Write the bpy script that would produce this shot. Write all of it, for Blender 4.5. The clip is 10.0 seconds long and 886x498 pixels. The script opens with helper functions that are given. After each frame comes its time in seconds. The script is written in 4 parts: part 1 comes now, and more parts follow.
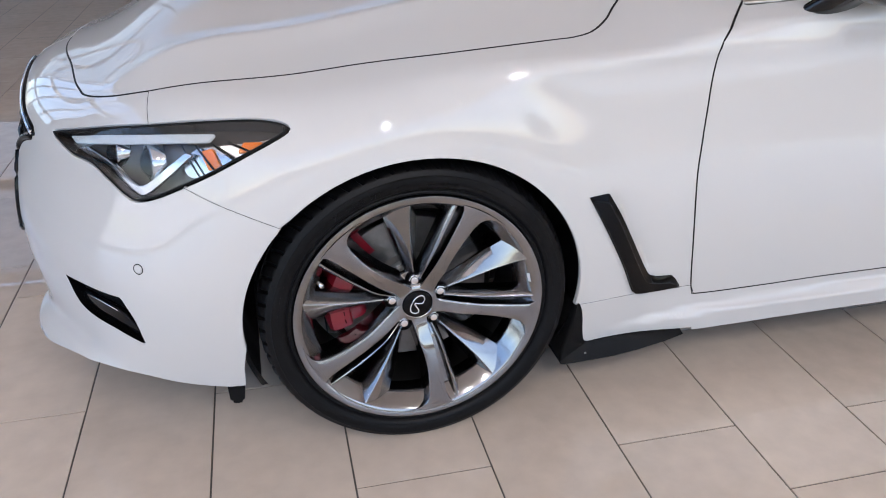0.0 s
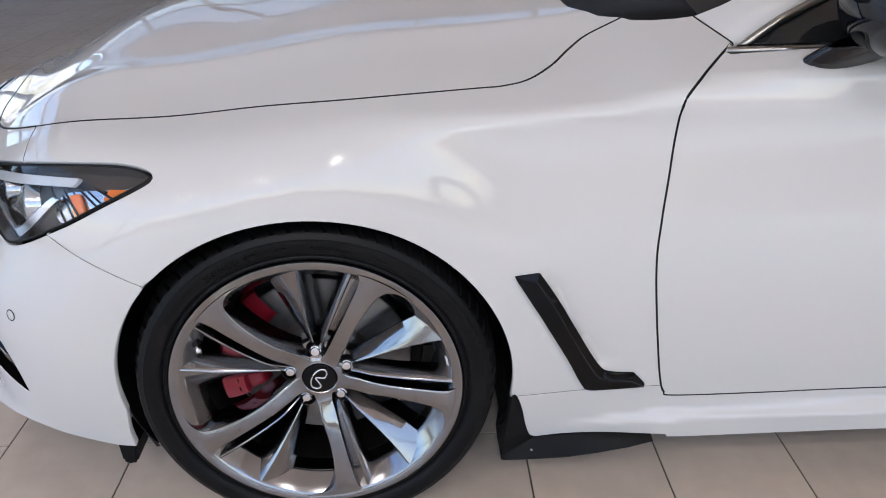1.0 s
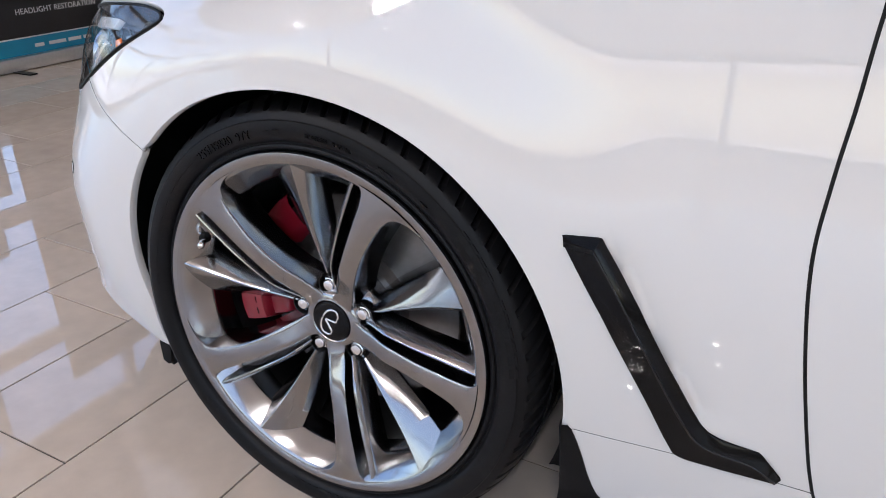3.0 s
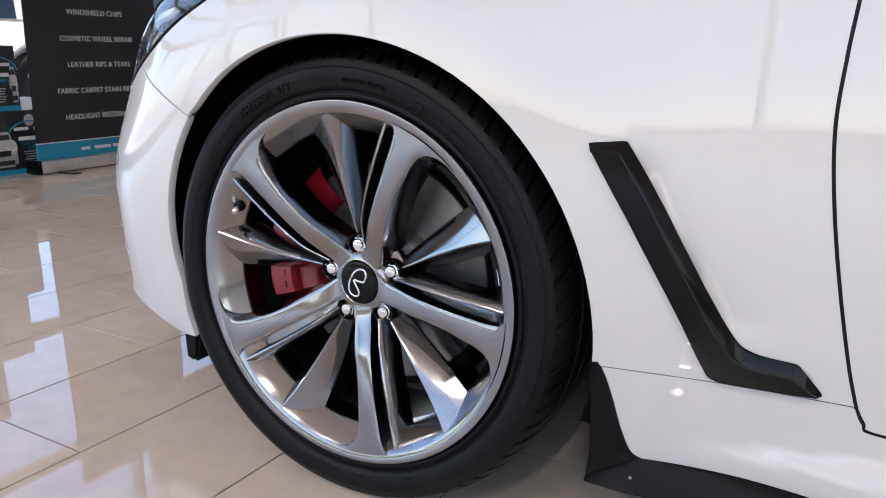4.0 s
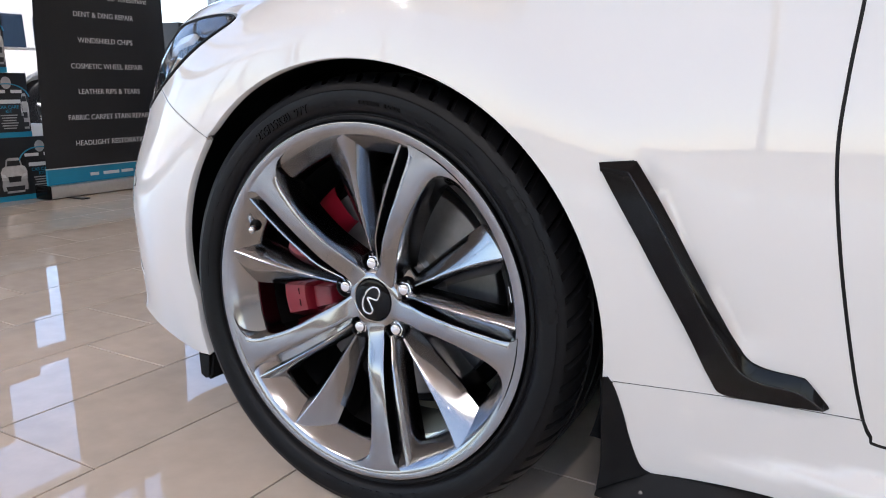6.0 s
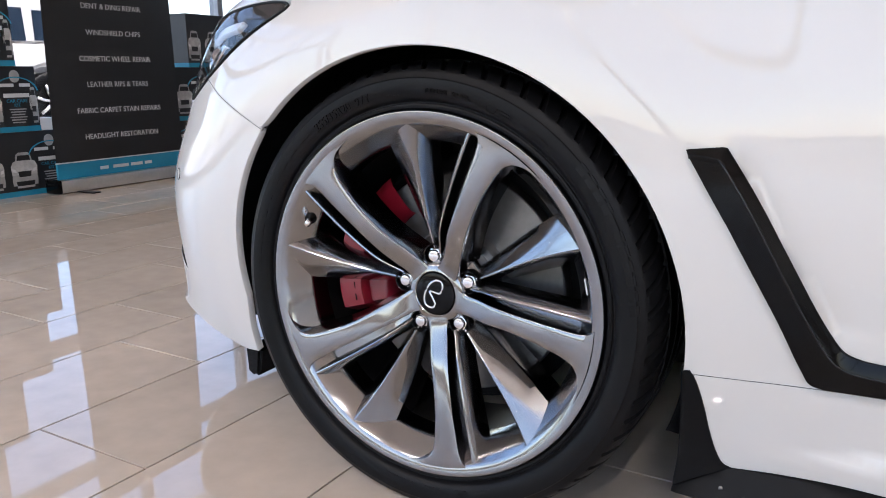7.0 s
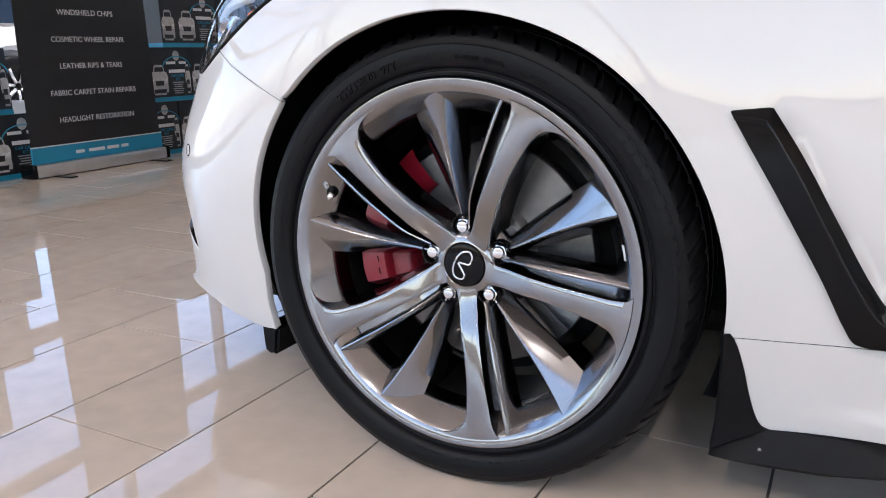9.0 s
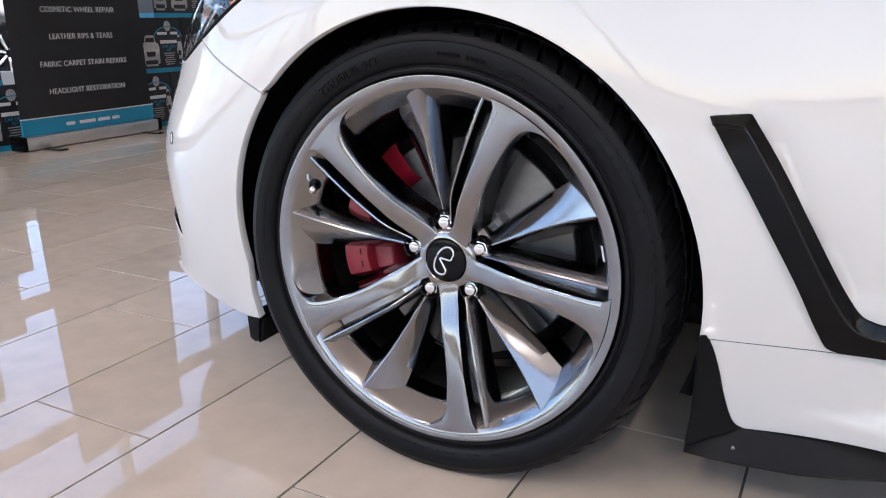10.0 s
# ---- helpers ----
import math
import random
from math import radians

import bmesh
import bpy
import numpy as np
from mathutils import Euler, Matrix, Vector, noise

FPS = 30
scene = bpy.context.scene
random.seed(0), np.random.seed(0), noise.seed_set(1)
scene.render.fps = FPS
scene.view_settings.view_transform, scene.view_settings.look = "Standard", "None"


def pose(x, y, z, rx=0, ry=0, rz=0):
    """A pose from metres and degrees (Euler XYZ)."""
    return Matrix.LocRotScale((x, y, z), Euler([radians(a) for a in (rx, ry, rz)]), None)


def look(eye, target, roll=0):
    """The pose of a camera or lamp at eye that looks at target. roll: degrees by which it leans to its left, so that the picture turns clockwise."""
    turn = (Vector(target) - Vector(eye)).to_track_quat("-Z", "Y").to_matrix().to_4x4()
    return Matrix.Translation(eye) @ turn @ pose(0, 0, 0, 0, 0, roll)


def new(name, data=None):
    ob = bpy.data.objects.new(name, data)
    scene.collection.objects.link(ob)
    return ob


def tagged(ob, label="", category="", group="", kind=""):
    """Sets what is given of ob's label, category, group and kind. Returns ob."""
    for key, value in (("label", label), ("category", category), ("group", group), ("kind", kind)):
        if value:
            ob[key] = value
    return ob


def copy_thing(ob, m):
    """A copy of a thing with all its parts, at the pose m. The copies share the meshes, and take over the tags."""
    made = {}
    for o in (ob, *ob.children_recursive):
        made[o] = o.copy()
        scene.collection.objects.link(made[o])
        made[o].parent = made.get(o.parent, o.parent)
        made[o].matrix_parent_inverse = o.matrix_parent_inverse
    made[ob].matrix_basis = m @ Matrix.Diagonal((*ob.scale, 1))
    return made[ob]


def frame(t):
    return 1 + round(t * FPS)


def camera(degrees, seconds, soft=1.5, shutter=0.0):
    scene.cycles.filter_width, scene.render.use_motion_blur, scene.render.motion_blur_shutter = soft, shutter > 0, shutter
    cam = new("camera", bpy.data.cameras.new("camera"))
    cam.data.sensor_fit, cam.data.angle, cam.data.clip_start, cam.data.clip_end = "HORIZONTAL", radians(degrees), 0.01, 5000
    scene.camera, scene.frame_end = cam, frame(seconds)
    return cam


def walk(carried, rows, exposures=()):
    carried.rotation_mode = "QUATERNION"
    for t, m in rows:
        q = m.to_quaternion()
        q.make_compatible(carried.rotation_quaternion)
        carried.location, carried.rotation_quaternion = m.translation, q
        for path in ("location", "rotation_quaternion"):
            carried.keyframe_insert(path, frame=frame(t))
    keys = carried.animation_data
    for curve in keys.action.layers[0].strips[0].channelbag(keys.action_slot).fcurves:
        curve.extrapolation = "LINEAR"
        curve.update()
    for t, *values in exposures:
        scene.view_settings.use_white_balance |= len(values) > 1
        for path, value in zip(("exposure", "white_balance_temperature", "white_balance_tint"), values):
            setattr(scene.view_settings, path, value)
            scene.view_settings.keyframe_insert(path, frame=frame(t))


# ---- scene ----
cam = camera(60.0, 10.0, 1.0)
PATH = [
    (0, (-0.301, -1.381, 1.219), (0.137, 0.338, 0.295), 0.3),
    (0.5, (-0.068, -1.308, 1.199), (0.144, 0.454, 0.275), 0.6),
    (1, (0.185, -1.202, 1.216), (0.266, 0.587, 0.326), -0.4),
    (1.5, (0.437, -1.164, 1.208), (0.262, 0.618, 0.316), -0.1),
    (2, (0.531, -1.061, 1.182), (0.082, 0.654, 0.255), 0.5),
    (2.5, (0.577, -0.912, 1.09), (-0.077, 0.718, 0.134), 0.3),
    (3, (0.616, -0.78, 0.92), (-0.233, 0.822, 0.075), -0.0),
    (3.2, (0.629, -0.784, 0.825), (-0.271, 0.829, 0.058), -0.5),
    (4.3, (0.667, -0.907, 0.663), (-0.289, 0.795, 0.227), 0.3),
    (4.5, (0.67, -0.91, 0.666), (-0.281, 0.797, 0.238), 0.3),
    (5, (0.671, -0.913, 0.668), (-0.281, 0.796, 0.253), 0.4),
    (6.5, (0.64, -0.913, 0.656), (-0.34, 0.778, 0.233), 0.1),
    (7, (0.561, -0.937, 0.656), (-0.403, 0.758, 0.214), -0.4),
    (7.5, (0.478, -0.982, 0.631), (-0.42, 0.744, 0.168), -1.1),
    (8, (0.47, -0.972, 0.642), (-0.421, 0.747, 0.142), -1.6),
    (8.5, (0.472, -0.968, 0.639), (-0.418, 0.755, 0.148), -1.5),
    (9, (0.481, -0.966, 0.64), (-0.414, 0.753, 0.147), -1.2),
    (9.5, (0.494, -0.97, 0.649), (-0.389, 0.751, 0.141), -1.0),
    (10, (0.497, -0.949, 0.677), (-0.38, 0.756, 0.108), -0.6),
]
walk(cam, [(t, look(eye, target, roll)) for t, eye, target, roll in PATH],
     exposures=[(0.0, 2.38, 6000, 13), (1.5, 2.24, 6000, 13), (3.0, 2.4, 6050, 14), (4.5, 2.5, 6180, 14), (6.5, 2.54, 6180, 14), (10.0, 2.62, 6180, 14)])

# ---- light ----
world = bpy.data.worlds.new("sky")
scene.world = world
world.use_nodes = True
wn = world.node_tree
sky = wn.nodes.new("ShaderNodeTexSky")
sky.sky_type, sky.sun_disc = "NISHITA", False
sky.sun_elevation, sky.sun_rotation = radians(74), radians(78.5)
wn.links.new(sky.outputs[0], wn.nodes["Background"].inputs[0])
wn.nodes["Background"].inputs[1].default_value = 0.14
sun_data = bpy.data.lights.new("sun", "SUN")
sun_data.energy, sun_data.angle, sun_data.color = 3.0, radians(0.5), (1.0, 0.95, 0.88)
sun = new("sun", sun_data)
sun.matrix_world = look((8.1, 1.65, 28.8), (0, 0, 0))

for lx in (-5.0, -2.6, -0.2, 2.2):
    for ly in (-6.2, -5.3, -4.4):
        down = bpy.data.lights.new("ceiling_lamp", "AREA")
        down.shape, down.size, down.energy, down.color = "DISK", 0.12, 7.0, (1.0, 0.92, 0.83)
        lamp_ob = new("ceiling_lamp", down)
        lamp_ob.location = (lx, ly, 5.1)


# ---- materials ----
def mat(name, colour, rough=0.5, metal=0.0, coat=0.0, grain=0.0, grain_size=40.0, relief=0.0, relief_size=60.0, spec=0.5, emit=None, power=0.0, placed=False):
    """A surface with broad and fine variation of its colour and gloss, and a fine relief."""
    m = bpy.data.materials.new(name)
    m.use_nodes = True
    nt = m.node_tree
    bs = nt.nodes["Principled BSDF"]
    bs.inputs["Base Color"].default_value = (*colour, 1)
    bs.inputs["Roughness"].default_value = rough
    bs.inputs["Metallic"].default_value = metal
    bs.inputs["Specular IOR Level"].default_value = spec
    bs.inputs["Coat Weight"].default_value = coat
    bs.inputs["Coat Roughness"].default_value = 0.008
    bs.inputs["Coat IOR"].default_value = 1.66
    if emit:
        bs.inputs["Emission Color"].default_value = (*emit, 1)
        bs.inputs["Emission Strength"].default_value = power
    co = nt.nodes.new("ShaderNodeTexCoord").outputs["Object"]
    if placed:
        co = nt.nodes.new("ShaderNodeNewGeometry").outputs["Position"]
    if grain:
        fine, broad = nt.nodes.new("ShaderNodeTexNoise"), nt.nodes.new("ShaderNodeTexNoise")
        fine.inputs["Scale"].default_value, fine.inputs["Detail"].default_value = grain_size, 6
        broad.inputs["Scale"].default_value, broad.inputs["Detail"].default_value = grain_size / 9, 3
        add = nt.nodes.new("ShaderNodeMath")
        add.operation = "ADD"
        ramp = nt.nodes.new("ShaderNodeMapRange")
        ramp.inputs["From Min"].default_value, ramp.inputs["From Max"].default_value = 0.6, 1.4
        ramp.inputs["To Min"].default_value, ramp.inputs["To Max"].default_value = 1 - grain, 1 + grain
        mul = nt.nodes.new("ShaderNodeVectorMath")
        mul.operation = "SCALE"
        mul.inputs[0].default_value = colour
        for n in (fine, broad):
            nt.links.new(co, n.inputs["Vector"])
        nt.links.new(fine.outputs[0], add.inputs[0])
        nt.links.new(broad.outputs[0], add.inputs[1])
        nt.links.new(add.outputs[0], ramp.inputs["Value"])
        nt.links.new(ramp.outputs[0], mul.inputs["Scale"])
        nt.links.new(mul.outputs[0], bs.inputs["Base Color"])
        gloss = nt.nodes.new("ShaderNodeMapRange")
        gloss.inputs["From Min"].default_value, gloss.inputs["From Max"].default_value = 0.3, 0.7
        gloss.inputs["To Min"].default_value, gloss.inputs["To Max"].default_value = rough * (1 - 0.6 * grain), min(1, rough * (1 + 0.9 * grain))
        nt.links.new(broad.outputs[0], gloss.inputs["Value"])
        nt.links.new(gloss.outputs[0], bs.inputs["Roughness"])
    if relief:
        tex, bp = nt.nodes.new("ShaderNodeTexNoise"), nt.nodes.new("ShaderNodeBump")
        tex.inputs["Scale"].default_value, tex.inputs["Detail"].default_value = relief_size, 4
        bp.inputs["Strength"].default_value, bp.inputs["Distance"].default_value = relief, 0.002
        nt.links.new(co, tex.inputs["Vector"])
        nt.links.new(tex.outputs[0], bp.inputs["Height"])
        nt.links.new(bp.outputs[0], bs.inputs["Normal"])
    return m


def glass_mat(name, tint=(1, 1, 1), base=0.04):
    """Thin clear glass: it lets light straight through and mirrors more at a flat angle, alike from both sides."""
    m = bpy.data.materials.new(name)
    m.use_nodes = True
    nt = m.node_tree
    nt.nodes.remove(nt.nodes["Principled BSDF"])
    clear, shine, facing, mix = nt.nodes.new("ShaderNodeBsdfTransparent"), nt.nodes.new("ShaderNodeBsdfGlossy"), nt.nodes.new("ShaderNodeLayerWeight"), nt.nodes.new("ShaderNodeMixShader")
    clear.inputs["Color"].default_value = (*tint, 1)
    shine.inputs["Roughness"].default_value = 0.01
    facing.inputs["Blend"].default_value = 0.5
    power, ramp = nt.nodes.new("ShaderNodeMath"), nt.nodes.new("ShaderNodeMapRange")
    power.operation = "POWER"
    power.inputs[1].default_value = 5.0
    ramp.inputs["To Min"].default_value = base
    nt.links.new(facing.outputs["Facing"], power.inputs[0])
    nt.links.new(power.outputs[0], ramp.inputs["Value"])
    nt.links.new(ramp.outputs[0], mix.inputs[0])
    nt.links.new(clear.outputs[0], mix.inputs[1])
    nt.links.new(shine.outputs[0], mix.inputs[2])
    nt.links.new(mix.outputs[0], nt.nodes["Material Output"].inputs[0])
    return m


def vary(m, much):
    """Each piece a little lighter or darker than the next."""
    nt = m.node_tree
    bs = nt.nodes["Principled BSDF"]
    src = bs.inputs["Base Color"].links[0].from_socket
    info, ramp, mul = nt.nodes.new("ShaderNodeObjectInfo"), nt.nodes.new("ShaderNodeMapRange"), nt.nodes.new("ShaderNodeVectorMath")
    ramp.inputs["To Min"].default_value, ramp.inputs["To Max"].default_value = 1 - much, 1 + much
    mul.operation = "SCALE"
    nt.links.new(info.outputs["Random"], ramp.inputs["Value"])
    nt.links.new(src, mul.inputs[0])
    nt.links.new(ramp.outputs[0], mul.inputs["Scale"])
    nt.links.new(mul.outputs[0], bs.inputs["Base Color"])


PAINT = mat("white_paint", (0.575, 0.565, 0.55), 0.4, 0.0, 1.0, 0.012, 3.0, spec=0.0)
SEAM = mat("seam_black", (0.006, 0.006, 0.006), 0.6, spec=0.2)
TRIM = mat("gloss_black", (0.003, 0.003, 0.0034), 0.10, 0.0, 0.0, 0.1, 30.0, spec=0.2)
PLASTIC = mat("black_plastic", (0.0055, 0.0055, 0.006), 0.42, 0.0, 0.0, 0.2, 60.0, 0.2, 900.0, 0.12)
RUBBER = mat("rubber", (0.0036, 0.0036, 0.0042), 0.44, 0.0, 0.0, 0.25, 40.0, 0.15, 700.0, 0.17)
ALLOY = mat("grey_alloy", (0.30, 0.302, 0.312), 0.135, 1.0, 0.25, 0.06, 30.0)
SATIN = mat("satin_chrome", (0.36, 0.34, 0.31), 0.28, 1.0, 0.0, 0.05, 40.0)
MIRROR_BLACK = mat("mirror_black", (0.004, 0.0045, 0.006), 0.05, 0.0, 0.0, 0.1, 30.0, spec=0.5)
DARK_ALLOY = mat("dark_alloy", (0.045, 0.044, 0.043), 0.35, 0.8, 0.0, 0.1, 20.0)
CHROME = mat("chrome", (0.85, 0.85, 0.86), 0.06, 1.0)
STEEL = mat("brake_steel", (0.27, 0.26, 0.25), 0.42, 1.0, 0.0, 0.15, 80.0)
CALIPER_RED = mat("caliper_red", (0.165, 0.005, 0.013), 0.3, 0.0, 0.3, 0.05, 30.0)
LAMP_HOUSING = mat("lamp_housing", (0.07, 0.062, 0.058), 0.22, 0.0, 0.0, 0.1, 40.0)
LIGHT_GUIDE = mat("frosted_light_guide", (0.50, 0.53, 0.55), 0.2)
LAMP_CHROME = mat("lamp_reflector", (0.55, 0.56, 0.58), 0.12, 1.0, 0.0, 0.1, 20.0)
BLUE_GLASS = mat("car_window_blue", (0.02, 0.035, 0.06), 0.04)
WHITE_CARD = mat("white_card", (0.75, 0.74, 0.72), 0.5, 0.0, 0.0, 0.04, 10.0)
ASPHALT = mat("pale_paving", (0.40, 0.385, 0.37), 0.85, 0.0, 0.0, 0.25, 6.0, 0.4, 300.0)
AMBER = mat("amber_plastic", (0.75, 0.18, 0.02), 0.15)
LENS = glass_mat("clear_lens", base=0.05)
WINDOW_GLASS = mat("dark_glass", (0.01, 0.011, 0.012), 0.03, 0.0, 0.0)
WHITE_LETTER = mat("pale_print", (0.62, 0.62, 0.62), 0.6)
BANNER_DARK = mat("banner_charcoal", (0.015, 0.0148, 0.0165), 0.30, 0.0, 0.0, 0.15, 6.0)
TEAL = mat("teal_print", (0.012, 0.22, 0.36), 0.45, 0.0, 0.0, 0.08, 8.0)
ALUMINIUM = mat("brushed_aluminium", (0.62, 0.62, 0.61), 0.35, 0.9, 0.0, 0.08, 60.0)
CARD = mat("printed_card", (0.014, 0.0145, 0.017), 0.4, 0.0, 0.0, 0.15, 12.0)
GREY_PRINT = mat("grey_print", (0.34, 0.335, 0.33), 0.45, 0.0, 0.0, 0.35, 18.0)
PALE_PRINT = mat("pale_grey_print", (0.42, 0.41, 0.40), 0.45, 0.0, 0.0, 0.4, 30.0)
TILE = mat("porcelain_tile", (0.57, 0.485, 0.40), 0.016, 0.0, 0.0, 0.12, 16.0, spec=0.72, placed=True)
vary(TILE, 0.05)
GROUT = mat("grout", (0.10, 0.09, 0.08), 0.8, 0.0, 0.0, 0.2, 60.0)
PLASTER = mat("warm_plaster", (0.74, 0.68, 0.63), 0.8, 0.0, 0.0, 0.06, 2.0, 0.1, 80.0)
CEILING = mat("ceiling_grey", (0.72, 0.66, 0.61), 0.8, 0.0, 0.0, 0.04, 2.0)
FRAME_GREY = mat("window_frame", (0.30, 0.30, 0.31), 0.4, 0.6, 0.0, 0.08, 20.0)
PANE = glass_mat("window_pane", (0.82, 0.82, 0.82))
DARK_PANEL = mat("dark_wall_panel", (0.13, 0.115, 0.105), 0.5, 0.0, 0.0, 0.08, 2.0)
GREY_PANE = glass_mat("grey_pane", (0.94, 0.87, 0.80))
TINTED_PANE = glass_mat("tinted_pane", (0.60, 0.56, 0.52))
LAMP = mat("lamp_disc", (1, 1, 1), 0.5, emit=(1.0, 0.93, 0.82), power=14.0)


# ---- mesh tools ----
def link(name, mesh, material=None, parent=None, label="", smooth=True):
    if material:
        mesh.materials.append(material)
    if smooth:
        mesh.shade_smooth()
    ob = new(name, mesh)
    if parent:
        ob.parent = parent
    return tagged(ob, label) if label else ob


def part(name, bm, material, parent=None, label="", smooth=False):
    me = bpy.data.meshes.new(name)
    bmesh.ops.recalc_face_normals(bm, faces=bm.faces)
    bm.to_mesh(me)
    bm.free()
    ob = link(name, me, material, parent, label, False)
    if smooth:
        me.shade_smooth()
        if smooth is not True:
            me.set_sharp_from_angle(angle=radians(smooth))
    return ob


def empty(name, label, category, at=(0, 0, 0), kind="", group=""):
    ob = new(name)
    ob.location = at
    ob.empty_display_size = 0.1
    return tagged(ob, label, category, group, kind)


def box(bm, lo, hi, bevel=0.0):
    made = bmesh.ops.create_cube(bm, size=1.0)["verts"]
    for v in made:
        v.co = [lo[n] + (v.co[n] + 0.5) * (hi[n] - lo[n]) for n in range(3)]
    if bevel:
        edges = list({e for v in made for e in v.link_edges})
        bmesh.ops.bevel(bm, geom=edges, offset=bevel, segments=2, affect="EDGES", profile=0.6)
    return bm


def boxed(lo, hi, bevel=0.0):
    return box(bmesh.new(), lo, hi, bevel)


def smooth_curve(pts, n=10, closed=False):
    """A Catmull-Rom curve through the points."""
    p = np.array(pts, float)
    if len(p) < 3 and not closed:
        return p[0] + np.linspace(0, 1, n * 2)[:, None] * (p[1] - p[0])
    q = np.vstack([p[-1], p, p[0], p[1]]) if closed else np.vstack([2 * p[0] - p[1], p, 2 * p[-1] - p[-2]])
    out = []
    for k in range(1, len(q) - 2):
        a, b, c, d = q[k - 1], q[k], q[k + 1], q[k + 2]
        for t in np.linspace(0, 1, n, endpoint=False):
            out.append(0.5 * (2 * b + (c - a) * t + (2 * a - 5 * b + 4 * c - d) * t * t + (3 * b - a - 3 * c + d) * t ** 3))
    if not closed:
        out.append(q[-2])
    return np.array(out)


def tube(path, radius, sides=8, closed=False):
    """A bent rod along a path of 3D points."""
    bm = bmesh.new()
    p = [Vector(v) for v in path]
    rings = []
    for k, c in enumerate(p):
        a, b = p[k - 1] if k or closed else p[k], p[(k + 1) % len(p)] if k + 1 < len(p) or closed else p[k]
        t = (b - a).normalized()
        u = t.cross(Vector((0, 0, 1)) if abs(t.z) < 0.9 else Vector((1, 0, 0))).normalized()
        v = t.cross(u)
        rings.append([bm.verts.new(c + radius * (math.cos(s) * u + math.sin(s) * v)) for s in np.linspace(0, 2 * math.pi, sides, endpoint=False)])
    pairs = list(zip(rings, rings[1:] + ([rings[0]] if closed else [])))
    for r, s in pairs[: len(p) if closed else len(p) - 1]:
        for n in range(sides):
            bm.faces.new((r[n], r[(n + 1) % sides], s[(n + 1) % sides], s[n]))
    if not closed:
        bm.faces.new(rings[0]), bm.faces.new(rings[-1][::-1])
    return bm


def text_mesh(words, size, extrude=0.0):
    """The words as a mesh in the xy plane, centred."""
    cu = bpy.data.curves.new("words", "FONT")
    cu.body, cu.size, cu.align_x, cu.align_y, cu.extrude, cu.resolution_u = words, size, "CENTER", "CENTER", extrude, 3
    ob = bpy.data.objects.new("words", cu)
    me = bpy.data.meshes.new_from_object(ob)
    bpy.data.objects.remove(ob)
    return me


# ---- body form ----
YC, ZC, X0 = 0.89, 0.30, -0.10
HUB_Z = 0.335


def bump(v, mid, width):
    return np.exp(-((v - mid) / width) ** 2)


def ease(v):
    v = np.clip(v, 0, 1)
    return v * v * (3 - 2 * v)


def swell(v):
    v = np.clip(v, 0, 1)
    return v ** 3 * (6 * v * v - 15 * v + 10)


def smax(a, b, k):
    return np.maximum(a, b) + np.maximum(k - np.abs(a - b), 0.0) ** 2 / (4 * k)


def spline(v, xs, ys):
    """A smooth line through the knots."""
    xs, ys = np.asarray(xs, float), np.asarray(ys, float)
    slope = np.gradient(ys, xs)
    v = np.clip(np.asarray(v, float), xs[0], xs[-1])
    k = np.clip(np.searchsorted(xs, v) - 1, 0, len(xs) - 2)
    h = xs[k + 1] - xs[k]
    t = (v - xs[k]) / h
    return (2 * t ** 3 - 3 * t ** 2 + 1) * ys[k] + (t ** 3 - 2 * t ** 2 + t) * h * slope[k] + (3 * t ** 2 - 2 * t ** 3) * ys[k + 1] + (t ** 3 - t ** 2) * h * slope[k + 1]


def half_width(x, z):
    """The half width of the flanks: bowed in height, flared round the wheel arch, drawn in at the lamps and with a skirt behind the wheel."""
    base = spline(x, (-0.9, -0.65, -0.45, -0.25, 0.0, 0.2, 0.4, 0.65, 1.0, 2.0, 3.0, 3.8), (0.774, 0.858, 0.865, 0.8820, 0.8915, 0.896, 0.905, 0.905, 0.905, 0.915, 0.90, 0.74))
    r = np.hypot(x, z - HUB_Z)
    flare = spline(x, (-0.4, -0.3, 0.0, 0.2, 0.37, 0.6), (0.045, 0.045, 0.042, 0.025, 0.009, 0.005)) * (1 - swell((r - 0.384) / spline(x, (-0.6, -0.3, -0.1, 0.3), (0.29, 0.24, 0.205, 0.21))))
    nose = np.maximum(-0.2 - x, 0) / 0.35
    tuck = nose * (0.0068 * ease((z - 0.42) / 0.2) + 0.079 * np.maximum(z - 0.6, 0))
    ledge = spline(x, (0.3, 0.47, 0.53, 0.62, 0.72, 1.0, 3.8), (0.187, 0.189, 0.199, 0.212, 0.222, 0.228, 0.228))
    skirt = 0.03 * ease((x - 0.44) / 0.32) * (1 - ease((z - ledge + 0.018) / 0.024))
    crease = spline(x, (-0.05, 0.2, 0.42, 0.63, 0.8, 1.02, 3.0), (0.820, 0.836, 0.852, 0.863, 0.870, 0.883, 0.93))
    scoop = 0.0175 * (1 - np.exp(-np.maximum(crease - z, 0) / 0.034)) * np.exp(-np.maximum(0.79 - z, 0) ** 2 / 0.16 ** 2) * ease((x - 0.04) / 0.42)
    behind = x - np.interp(z, (0.325, 0.338, 0.362, 0.448, 0.510, 0.573), (0.615, 0.560, 0.534, 0.484, 0.449, 0.409))
    pocket = 0.008 * ease((behind + 0.001) / 0.009) * np.exp(-np.maximum(behind - 0.006, 0) / 0.028) * ease((z - 0.35) / 0.03) * ease((0.59 - z) / 0.05)
    return base + flare + skirt - scoop - tuck - pocket - 0.33 * (z - 0.62) ** 2


